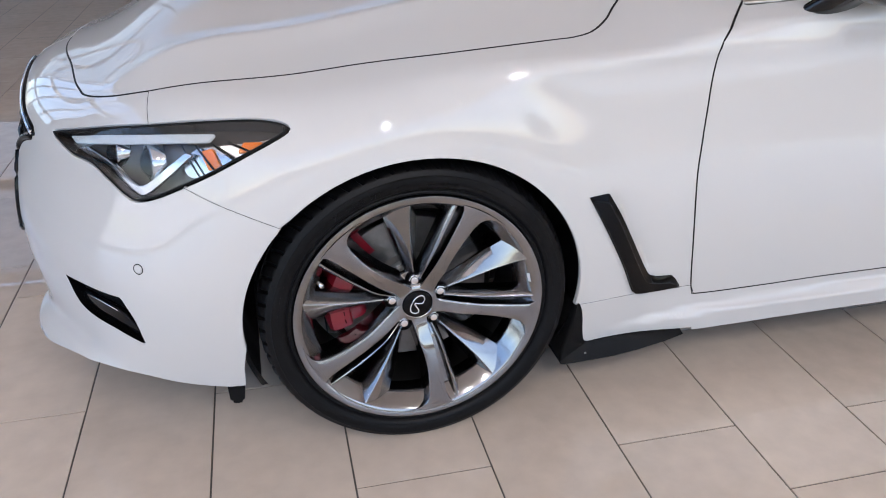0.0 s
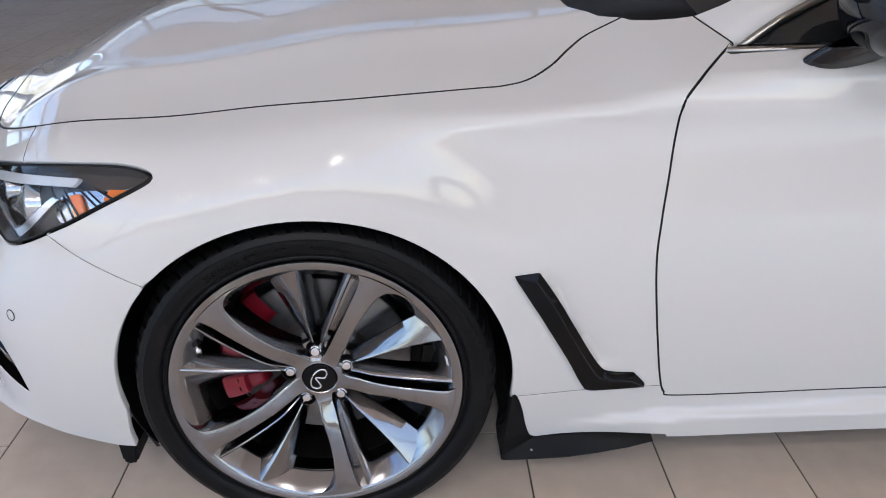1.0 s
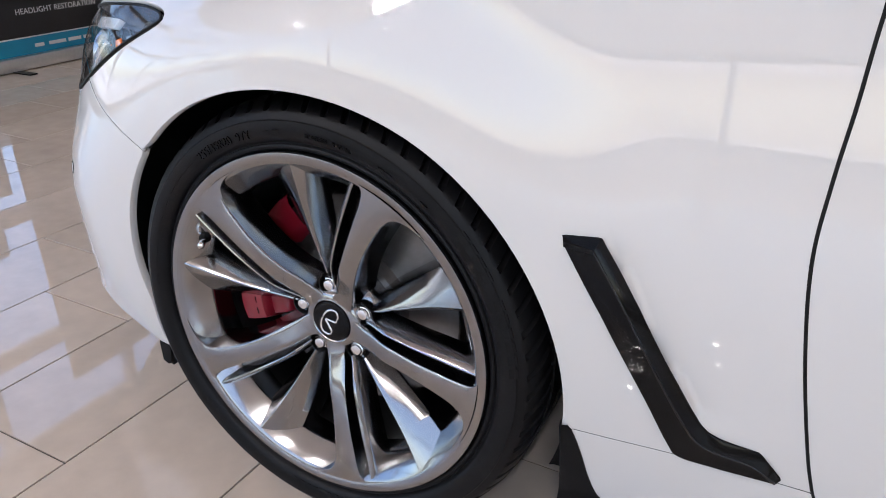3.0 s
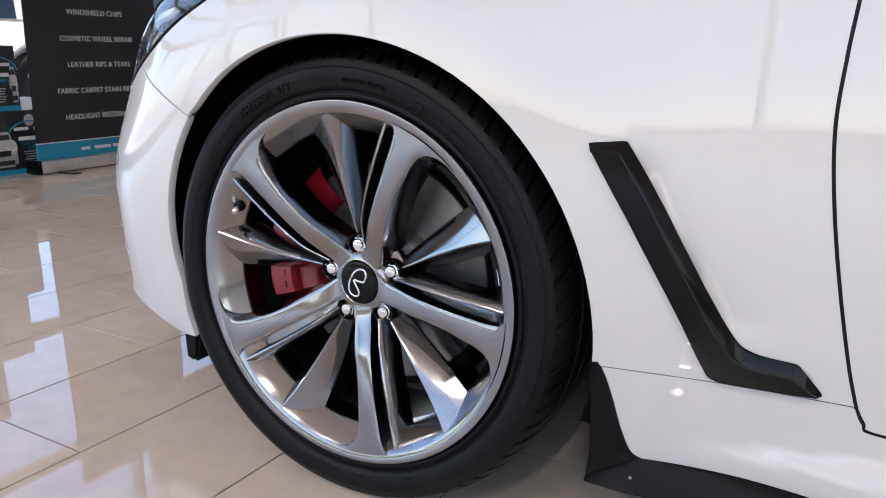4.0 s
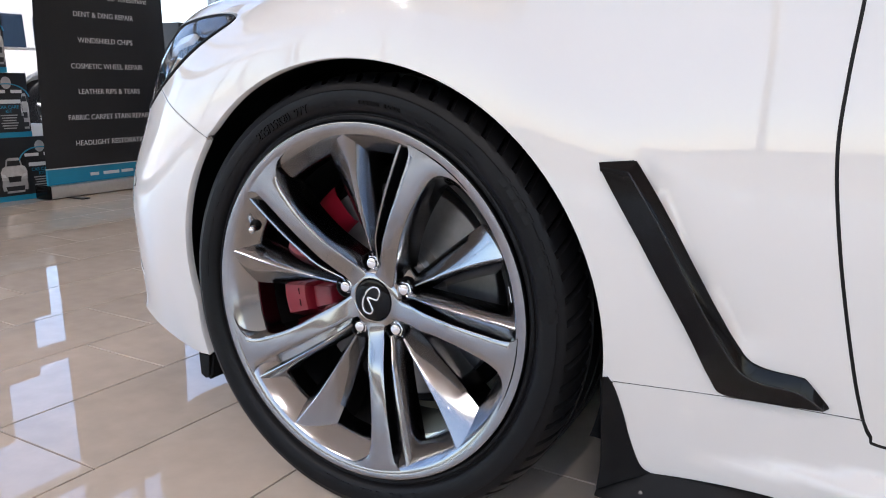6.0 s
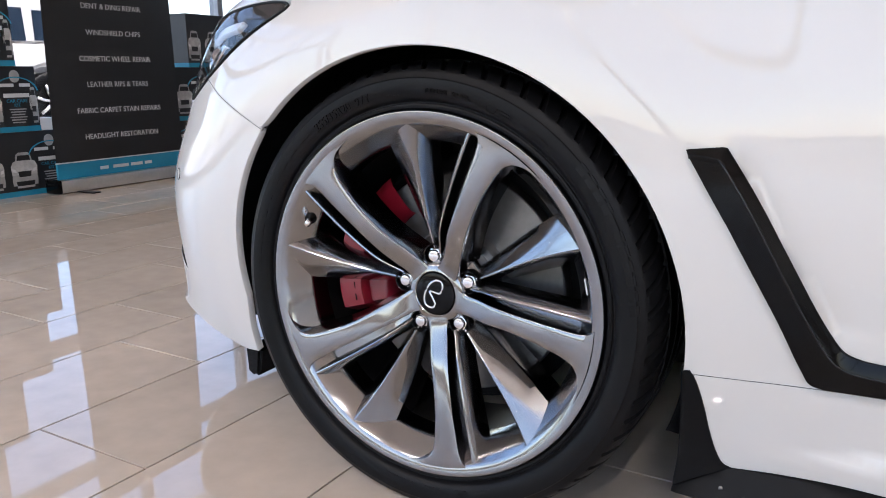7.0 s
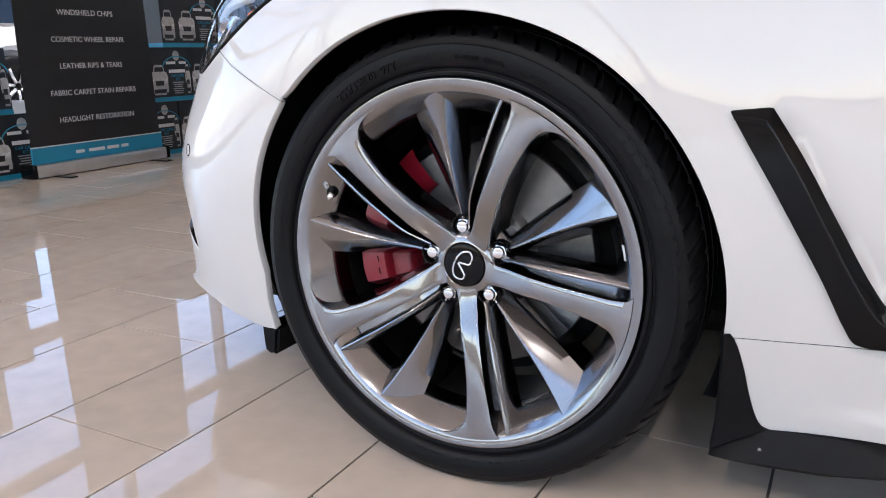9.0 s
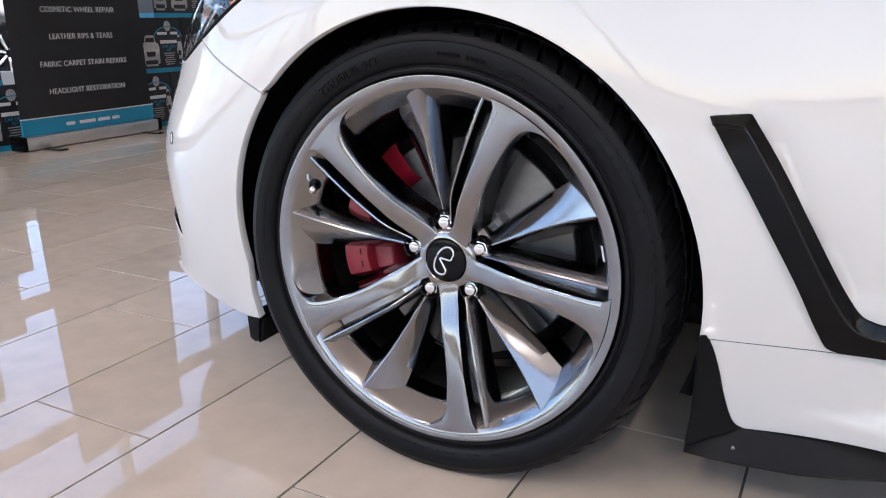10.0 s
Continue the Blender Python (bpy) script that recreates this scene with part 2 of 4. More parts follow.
def top_height(x, w):
    line = spline(x, (-0.9, -0.7, -0.45, -0.2, 0.1, 0.36, 0.5, 0.64, 0.8, 2.6, 3.8), (0.600, 0.668, 0.7856, 0.8176, 0.8657, 0.882, 0.896, 0.922, 0.940, 0.96, 0.95))
    ridge = 0.013 * np.exp(-np.abs(w - 0.585) ** 1.5 / 0.055 ** 1.5) * ease((x + 0.68) / 0.25)
    return line + 0.121 * (1 - (w / 0.79) ** 2) + ridge


def front_face(w, z):
    low = ease((0.3534 - z) / 0.1743)
    back = low * (0.0103 * (1 - ease((w - 0.66) / 0.16)) + 0.124 * (1 - ease((w - 0.05) / 0.48)))
    lip = 0.0477 * bump(z, 0.170, 0.0385) * (1 - ease((w - 0.70) / 0.14))
    return -0.9435 + 0.369 * np.abs(w / 0.86) ** 2.16 + back - lip + 0.0518 * ease((z - 0.42) / 0.2) * np.abs(w / 0.86) + 0.723 * np.maximum(z - 0.5, 0) ** 1.6


def body_f(x, y, z):
    """Below zero inside the body, zero on its skin."""
    w = np.abs(YC - y)
    round_top = spline(x, (-0.25, 0.0, 0.2, 0.5, 0.8), (0.079, 0.055, 0.030, 0.016, 0.012))
    return smax(smax(w - half_width(x, z), front_face(w, z) - x, 0.09), z - top_height(x, w), round_top)


def skin(a, b):
    """The skin at the chart's place: a runs along the flank and, below zero, round the nose; b is the elevation from the car's long axis."""
    a, b = np.broadcast_arrays(np.asarray(a, float), np.asarray(b, float))
    turn = np.maximum(-a, 0) / 0.9
    base = np.stack([X0 + np.maximum(a, 0), 0 * a + YC, 0 * a + ZC], -1)
    way = np.stack([-np.sin(turn) * np.cos(b), -np.cos(turn) * np.cos(b), np.sin(b)], -1)
    lo, hi = np.zeros(a.shape), np.full(a.shape, 1.8)
    for _ in range(36):
        mid = (lo + hi) / 2
        p = base + mid[..., None] * way
        inside = body_f(p[..., 0], p[..., 1], p[..., 2]) < 0
        lo, hi = np.where(inside, mid, lo), np.where(inside, hi, mid)
    return base + lo[..., None] * way


def chart(p):
    x, y, z = np.moveaxis(np.asarray(p, float), -1, 0)
    ahead = np.maximum(X0 - x, 0)
    far = np.hypot(ahead, YC - y)
    return np.stack([np.where(x >= X0, x - X0, -0.9 * np.arctan2(ahead, YC - y)), np.arctan2(z - ZC, far)], -1)


def skin_normal(p, e=0.0015):
    x, y, z = np.moveaxis(np.asarray(p, float), -1, 0)
    n = np.stack([body_f(x + e, y, z) - body_f(x - e, y, z), body_f(x, y + e, z) - body_f(x, y - e, z), body_f(x, y, z + e) - body_f(x, y, z - e)], -1)
    return n / np.linalg.norm(n, axis=-1, keepdims=True)
# ---- end of body form ----


def inside(poly, pts):
    x, y = pts[:, 0][:, None], pts[:, 1][:, None]
    x0, y0 = poly.T
    x1, y1 = np.roll(poly, -1, 0).T
    cross = ((y0 > y) != (y1 > y)) & (x < (x1 - x0) * (y - y0) / np.where(y1 == y0, 1e-9, y1 - y0) + x0)
    return cross.sum(1) % 2 == 1


def away(poly, pts):
    """The distance of the points from a closed outline."""
    a, b = poly, np.roll(poly, -1, 0)
    d = b - a
    t = np.clip((((pts[:, None] - a) * d).sum(-1)) / np.maximum((d * d).sum(-1), 1e-12), 0, 1)
    return np.linalg.norm(pts[:, None] - (a + t[..., None] * d), axis=-1).min(1)


def inset(poly, gap):
    if gap == 0:
        return poly
    area = 0.5 * np.sum(poly[:, 0] * np.roll(poly[:, 1], -1) - np.roll(poly[:, 0], -1) * poly[:, 1])
    t = np.roll(poly, -1, 0) - np.roll(poly, 1, 0)
    t /= np.maximum(np.linalg.norm(t, axis=1, keepdims=True), 1e-9)
    return poly + gap * np.sign(area) * np.stack([-t[:, 1], t[:, 0]], -1)


def even(poly, step):
    """The outline again, with points at about even steps."""
    q = np.vstack([poly, poly[:1]])
    s = np.r_[0, np.cumsum(np.linalg.norm(np.diff(q, axis=0), axis=1))]
    n = max(8, int(s[-1] / step))
    u = np.linspace(0, s[-1], n, endpoint=False)
    return np.stack([np.interp(u, s, q[:, k]) for k in range(2)], -1)


from mathutils.geometry import delaunay_2d_cdt


def sheet(name, outline, place, material, parent=None, label="", step=0.016, gap=0.0027, holes=(), hem=0.014, lift=0.0, mirror=False, normal=None):
    """A pressed panel: the outline in the chart filled with a fine net, laid on the body's skin, with a folded rim."""
    loops = [inset(even(np.array(outline, float), step * 0.5), gap)] + [inset(even(np.array(h, float), step * 0.35), -gap) for h in holes]
    lo, hi = loops[0].min(0), loops[0].max(0)
    gx, gy = np.meshgrid(np.arange(lo[0], hi[0], step), np.arange(lo[1], hi[1], step))
    grid = np.stack([gx.ravel() + (np.arange(gx.size) // gx.shape[1] % 2) * step / 2, gy.ravel()], -1)
    keep = inside(loops[0], grid)
    for lp in loops:
        keep[keep] &= away(lp, grid[keep]) > step * 0.4
    for lp in loops[1:]:
        keep[keep] &= ~inside(lp, grid[keep])
    pts, edges, at = list(map(Vector, np.vstack(loops).tolist())), [], 0
    for lp in loops:
        edges += [(at + n, at + (n + 1) % len(lp)) for n in range(len(lp))]
        at += len(lp)
    pts += list(map(Vector, grid[keep].tolist()))
    verts, _, faces, *_ = delaunay_2d_cdt(pts, edges, [], 1, 1e-7)
    flat = np.array([tuple(v) for v in verts])
    mid = np.array([flat[list(f)].mean(0) for f in faces])
    ok = inside(loops[0], mid)
    for lp in loops[1:]:
        ok &= ~inside(lp, mid)
    faces = [list(f) for f, k in zip(faces, ok) if k]
    co = place(flat)
    nrm = (normal or skin_normal)(co)
    co = co + nrm * lift
    tri = np.array(faces)
    face_n = np.cross(co[tri[:, 1]] - co[tri[:, 0]], co[tri[:, 2]] - co[tri[:, 0]])
    wrong = (face_n * nrm[tri[:, 0]]).sum(1) < 0
    tri[wrong] = tri[wrong][:, ::-1]
    count = {}
    for a, b, c in tri.tolist():
        for e in ((a, b), (b, c), (c, a)):
            count[e] = count.get(e, 0) + 1
    rim = [e for e in count if (e[1], e[0]) not in count]
    faces, co, nrm = tri.tolist(), co.tolist(), nrm.tolist()
    if hem:
        first, second = {}, {}
        out = {}
        for a, b in rim:
            d = np.cross(np.subtract(co[b], co[a]), nrm[a])
            d /= max(np.linalg.norm(d), 1e-9)
            out[a], out[b] = out.get(a, 0) + d, out.get(b, 0) + d
        for v, d in out.items():
            d = d / max(np.linalg.norm(d), 1e-9)
            n = np.array(nrm[v])
            p = np.array(co[v])
            first[v], second[v] = len(co), len(co) + 1
            co += [(p + 0.0012 * d - 0.0012 * n).tolist(), (p + 0.0012 * d - hem * n).tolist()]
            nrm += [((0.8 * d + 0.5 * n) / np.linalg.norm(0.8 * d + 0.5 * n)).tolist(), d.tolist()]
        for a, b in rim:
            faces += [[b, a, first[a], first[b]], [first[b], first[a], second[a], second[b]]]
    co, nrm = np.array(co), np.array(nrm)
    if mirror:
        co[:, 1], nrm[:, 1] = 2 * YC - co[:, 1], -nrm[:, 1]
        faces = [f[::-1] for f in faces]
    me = bpy.data.meshes.new(name)
    me.from_pydata(co.tolist(), [], faces)
    me.shade_smooth()
    me.normals_split_custom_set_from_vertices(nrm.tolist())
    return link(name, me, material, parent, label, False)


def on_skin(q):
    return skin(q[:, 0], q[:, 1] / 0.9)


def on_top(q):
    """The hood: places over the plan."""
    lo, hi = np.full(len(q), 0.3), np.full(len(q), 1.3)
    for _ in range(32):
        mid = (lo + hi) / 2
        deep = body_f(q[:, 0], q[:, 1], mid) < 0
        lo, hi = np.where(deep, mid, lo), np.where(deep, hi, mid)
    return np.stack([q[:, 0], q[:, 1], lo], -1)


def flank(x, z):
    """The skin's place straight beside (x, z)."""
    x, z = np.asarray(x, float), np.asarray(z, float)
    lo, hi = np.full(x.shape, YC), np.full(x.shape, -0.6)
    for _ in range(32):
        mid = (lo + hi) / 2
        deep = body_f(x, mid, z) < 0
        lo, hi = np.where(deep, mid, lo), np.where(deep, hi, mid)
    return np.stack([x, lo, z], -1)


def ab(pts):
    """Chart places, with the elevation stretched to metres."""
    return np.array(pts, float) * (1, 0.9)


def side_ab(x, z):
    return ab(chart(flank(x, z)))


# seams of the body, in the chart
HOODLINE = [(-0.468, 0.555), (-0.290, 0.588), (-0.035, 0.616), (0.191, 0.616), (0.40, 0.629), (0.448, 0.632), (0.494, 0.645), (0.540, 0.681), (0.578, 0.727), (0.618, 0.769), (0.69, 0.813)]
NOSELINE = [(-1.4137, 0.625), (-1.343, 0.621), (-1.009, 0.605), (-0.777, 0.549), (-0.712, 0.534), (-0.605, 0.537), (-0.468, 0.555)]
BUMPER_SEAM = [(-0.170, 0.286), (-0.227, 0.312), (-0.289, 0.338), (-0.344, 0.363)]
LAMP_REAR = [(-0.344, 0.363), (-0.285, 0.391), (-0.222, 0.425), (-0.157, 0.461), (-0.143, 0.477), (-0.167, 0.491), (-0.222, 0.497), (-0.319, 0.491), (-0.430, 0.481)]
LAMP_FRONT = [(-0.430, 0.481), (-0.572, 0.468), (-0.729, 0.443), (-0.771, 0.428), (-0.696, 0.404), (-0.656, 0.394), (-0.588, 0.386), (-0.529, 0.361), (-0.470, 0.331), (-0.441, 0.327), (-0.396, 0.340), (-0.344, 0.363)]
DOOR_SEAM = [(0.849, 0.697), (0.802, 0.648), (0.768, 0.612), (0.738, 0.575), (0.731, 0.530), (0.727, 0.464), (0.721, 0.390), (0.719, 0.310), (0.732, 0.202), (0.757, 0.060), (0.772, -0.009)]
SILL_SEAM = [(0.772, -0.009), (0.620, -0.012), (0.474, -0.020)]
DOOR_FOOT = [(0.772, -0.009), (0.782, -0.032), (0.803, -0.045), (0.987, -0.046), (1.232, -0.042), (2.02, -0.04)]
INTAKE = [(-0.698, 0.098), (-0.582, 0.106), (-0.504, 0.108), (-0.482, 0.056), (-0.472, -0.007), (-0.544, 0.019), (-0.651, 0.036)]
ARCH_Z, ARCH_R = 0.322, 0.372


def arch(a0, a1, n=40, r=ARCH_R):
    s = np.radians(np.linspace(a0, a1, n))
    return side_ab(r * np.cos(s), ARCH_Z + r * np.sin(s))


def skin_pts(pts, lift=0.0):
    """Places on the skin (or off it) from chart places."""
    q = np.array(pts, float)
    p = skin(q[:, 0], q[:, 1])
    return p + lift * skin_normal(p)


def intake_loop():
    p = ab(INTAKE)
    return np.vstack([smooth_curve(p[:3], 6)[:-1], smooth_curve(p[2:5], 6)[:-1], smooth_curve(np.vstack([p[4:7], p[:1]]), 6)[:-1]])


def joined(*curves):
    return np.vstack([c[:-1] for c in curves])


# ---- the setting ----
def room():
    lo, hi, high = (-6.5, -7.0), (9.0, 11.0), 5.2
    ground = part("ground", boxed((-300, -300, -0.10), (300, 300, -0.05)), ASPHALT)
    tagged(ground, "grey paved ground outside the showroom", "ground", kind="structure")
    bed = part("floor", boxed((lo[0], lo[1], -0.05), (hi[0], hi[1], -0.003)), GROUT)
    tagged(bed, "showroom floor of glossy beige porcelain tiles", "floor", kind="structure")
    top = part("ceiling", boxed((lo[0], lo[1], high), (hi[0], hi[1], high + 0.2)), CEILING)
    tagged(top, "plain pale showroom ceiling", "ceiling", kind="structure")
    # The strip above the west windows is unseen, added to cut their light.
    for name, a, b in (("wall_east", (hi[0], lo[1], 0), (hi[0] + 0.2, hi[1], high)), ("wall_north", (lo[0], hi[1], 0), (hi[0], hi[1] + 0.2, 2.3)), ("wall_north_upper", (5.0, hi[1], 2.3), (hi[0], hi[1] + 0.2, high)), ("wall_south", (lo[0], lo[1] - 0.2, 0), (hi[0], lo[1], 0.45)), ("wall_west_light_block", (lo[0] - 0.1, lo[1], 4.7), (lo[0] + 0.1, hi[1], high))):
        tagged(part(name, boxed(a, b), DARK_PANEL if name == "wall_north" else PLASTER), "plain dark panelled showroom wall" if name == "wall_north" else "plain warm grey showroom wall, out of view", "wall", kind="structure")
    return bed


FLOOR = room()


def glass_wall(name, p, q, high, bays, foot=0.0, glazing=None, rails=(0.0, 1.95, 3.40)):
    """Posts, rails and panes between two places of the plan."""
    wall = empty(name, "tall grey framed showroom window wall", "window", kind="structure")
    p, q = Vector((*p, 0)), Vector((*q, 0))
    along = (q - p).normalized()
    side = Vector((-along.y, along.x, 0))
    turn = Matrix((along, side, Vector((0, 0, 1)))).transposed().to_4x4()
    wall.matrix_world = Matrix.Translation(p) @ turn
    length = (q - p).length
    wide = length / bays
    for n in range(bays + 1):
        part("post", boxed((n * wide - 0.04, -0.07, foot), (n * wide + 0.04, 0.07, high), 0.004), FRAME_GREY, wall)
    levels = [z for z in rails if z >= foot] + [high - 0.16]
    levels = levels if levels[0] == foot else [foot] + levels
    for z in levels:
        part("rail", boxed((0.0, -0.05, z), (length, 0.05, z + 0.16), 0.004), FRAME_GREY, wall)
    for n in range(bays):
        for a, b in zip([z + 0.16 for z in levels], levels[1:]):
            pane = part("pane", boxed((n * wide + 0.04, -0.004, a), ((n + 1) * wide - 0.04, 0.004, b)), glazing or PANE, wall)
            pane.visible_shadow = False


glass_wall("window_1", (-6.5, 10.9), (-6.5, -6.9), 4.7, 11)
glass_wall("window_3", (-6.4, -7.1), (8.9, -7.1), 5.2, 5, 0.45, GREY_PANE, ())
glass_wall("window_2", (5.0, 11.1), (-6.4, 11.1), 5.2, 7, 2.3, TINTED_PANE)


def tiles():
    wide, long, joint = 0.3036, 0.6127, 0.004
    turn = Matrix.Rotation(radians(-0.9), 4, "Z")
    bm = boxed((0, 0, -0.009), (wide - joint, long - joint, 0.0), 0.0007)
    me = bpy.data.meshes.new("tile")
    bm.to_mesh(me)
    bm.free()
    me.materials.append(TILE)
    rest = bmesh.new()
    for i in range(-34, 29):
        for j in range(-11, 17):
            x = -0.476 + i * wide
            y = (0.252 if i % 2 == 0 else -0.150) + j * long
            at = turn @ Vector((x, y, 0))
            if -6.4 < at.x < 8.8 and -6.9 < at.y < 10.8:
                if -3.9 < at.x < 1.6 and -1.5 < at.y < 3.6:
                    ob = new("tile", me)
                    ob.parent = FLOOR
                    ob.matrix_world = Matrix.Translation(at) @ turn
                else:
                    q = [turn @ Vector((x + u, y + v, 0)) for u, v in ((0, 0), (wide - joint, 0), (wide - joint, long - joint), (0, long - joint))]
                    rest.faces.new([rest.verts.new(v) for v in q])
    tagged(part("tile_field", rest, TILE, FLOOR), kind="stuff")


# ---- the car ----
CAR = empty("car", "white two-door sports coupe parked on showroom tiles", "car", (0, 0.89, 0))
CAR.location = (0, 0, 0)


def body_panels():
    h = 0.0018
    hood_l, nose = smooth_curve(HOODLINE), smooth_curve(NOSELINE)
    seam, rear, fore = smooth_curve(BUMPER_SEAM), smooth_curve(LAMP_REAR), smooth_curve(LAMP_FRONT)
    door, sill = smooth_curve(DOOR_SEAM), smooth_curve(SILL_SEAM, 6)
    stub = smooth_curve([(-0.430, 0.481), (-0.468, 0.555)], 6)
    fender = joined(ab(hood_l), ab(np.array([(0.69, 0.813), (0.705, 0.799), (0.74, 0.791), (0.78, 0.789), (0.812, 0.792), (0.849, 0.697)])), ab(door), ab(sill), arch(-7, 137.5), ab(seam), ab(rear), ab(stub))
    nose_cut = [(-1.4137, 0.625), (-1.4137, 0.555), (-1.371, 0.520), (-1.173, 0.494), (-0.985, 0.436), (-0.869, 0.404), (-0.96, 0.376), (-1.0, 0.329), (-0.977, 0.239), (-0.99, 0.14), (-1.03, 0.095), (-1.2, 0.08), (-1.4137, 0.08), (-1.4137, -0.16), (-1.2, -0.157), (-1.0, -0.155), (-0.90, -0.152), (-0.855, -0.146), (-0.765, -0.126), (-0.666, -0.111), (-0.575, -0.102), (-0.489, -0.109), (-0.409, -0.140), (-0.334, -0.150), (-0.292, -0.147)]
    nose_cut = nose_cut[:14] + [tuple(q) for q in smooth_curve(nose_cut[14:], 4)]
    front = side_ab(np.array([-0.383, -0.381, -0.376]), np.array([0.168, 0.22, 0.28]))
    intake = intake_loop()
    bumper = joined(ab(seam), ab(fore[::-1]), ab(stub), ab(nose[::-1]), ab(np.array(nose_cut)), front, arch(186, 137.5))
    doors = joined(ab(door), ab(smooth_curve(DOOR_FOOT, 6)), ab(np.array([(2.02, -0.04), (2.05, 0.3), (2.0, 0.665)])), ab(np.array([(2.0, 0.665), (1.3, 0.668), (0.99, 0.668), (0.829, 0.668), (0.849, 0.697)])))
    low = [(2.02, -0.04), (2.02, -0.16), (1.2, -0.165), (0.85, -0.168), (0.80, -0.170)]
    heel = side_ab(np.array([0.70, 0.588, 0.507, 0.445, 0.431, 0.419, 0.411, 0.403, 0.396, 0.388, 0.381, 0.376]), np.array([0.161, 0.160, 0.153, 0.146, 0.1455, 0.152, 0.170, 0.200, 0.235, 0.265, 0.280, 0.286]))
    rocker = joined(ab(sill[::-1]), ab(smooth_curve(DOOR_FOOT, 6)), ab(np.array(low)), np.vstack([ab(np.array(low[-1:])), smooth_curve(heel, 4)]))
    for far in (False, True):
        sheet("fender", fender, on_skin, PAINT, CAR, mirror=far, step=0.013 if not far else 0.03)
        sheet("bumper", bumper, on_skin, PAINT, CAR, holes=[intake], mirror=far, step=0.013 if not far else 0.03)
        sheet("door", doors, on_skin, PAINT, CAR, mirror=far, step=0.02)
        sheet("sill", rocker, on_skin, PAINT, CAR, mirror=far, step=0.013 if not far else 0.03)
    for name, line in (("panel_gap", hood_l), ("panel_gap", nose), ("panel_gap", door), ("panel_gap", smooth_curve(DOOR_FOOT, 6)), ("panel_gap", np.array([(0.69, 0.813), (0.705, 0.799), (0.74, 0.791), (0.78, 0.789), (0.812, 0.792), (0.849, 0.697)]))):
        part(name, tube(skin_pts(line, -0.0036), 0.0040, 6), SEAM, CAR, "", True)
    for line in (seam, stub, sill):
        part("panel_joint", tube(skin_pts(line, -0.0040), 0.0038, 8), PAINT, CAR, "", True)
        part("joint_line", tube(skin_pts(line, -0.0003), 0.00045, 6), SEAM, CAR, "", True)
    # the hood, over the plan
    edge = np.vstack([skin(*nose.T)[:-1], skin(*hood_l.T)])[:, :2]
    far_edge = edge[::-1] * (1, -1) + (0, 2 * YC)
    cowl = [(0.551, 0.281), (0.525, 0.312), (0.508, 0.36), (0.501, 0.42), (0.492, 0.55), (0.487, 0.72), (0.485, 0.89)]
    cowl += [(x, 2 * YC - y) for x, y in cowl[-2::-1]]
    hood = np.vstack([edge, cowl, far_edge[:-1]])
    sheet("hood", hood, on_top, PAINT, CAR, step=0.02)


body_panels()


def loft(rows):
    """Faces between rows of points, each row as long as the next."""
    bm = bmesh.new()
    net = [[bm.verts.new(p) for p in row] for row in rows]
    for r, q in zip(net, net[1:]):
        for n in range(len(r) - 1):
            bm.faces.new((r[n], r[n + 1], q[n + 1], q[n]))
    return bm


def polar(r, deg, d):
    s = radians(deg)
    return (r * math.cos(s), d, r * math.sin(s))


def lathe(profile, steps=160):
    """A turned form about the wheel's axle, from (radius, depth)."""
    bm = bmesh.new()
    rings = [[bm.verts.new(polar(r, 360 * k / steps, d)) for k in range(steps)] for r, d in profile]
    for a, b in zip(rings, rings[1:]):
        for k in range(steps):
            bm.faces.new((a[k], a[(k + 1) % steps], b[(k + 1) % steps], b[k]))
    return bm


LUG0 = 95.0
SIDEWALL = [(0.2720, 0.016), (0.2750, 0.0085), (0.2772, 0.0055), (0.2808, 0.0048), (0.2828, 0.0058), (0.2840, 0.0080), (0.2856, 0.0080), (0.2872, 0.0044), (0.2905, 0.0008), (0.2960, -0.0026), (0.3040, -0.0044), (0.3120, -0.0048), (0.3172, -0.0042), (0.3180, -0.0030), (0.3190, -0.0022), (0.3250, 0.0004), (0.3290, 0.0030), (0.3318, 0.0072), (0.3340, 0.0120), (0.3372, 0.0205)]


def wall_depth(r):
    return float(np.interp(r, [p[0] for p in SIDEWALL], [p[1] for p in SIDEWALL]))


def grown(bm):
    """The rim's forms at their full size."""
    bmesh.ops.scale(bm, vec=(1.008, 1.0, 1.008), verts=bm.verts)
    return bm


def spoke_face(r):
    return float(spline(r, (0.03, 0.05, 0.07, 0.10, 0.13, 0.16, 0.20, 0.24, 0.262), (0.0430, 0.0405, 0.0335, 0.0210, 0.0138, 0.0088, 0.0048, 0.0020, 0.0010)))


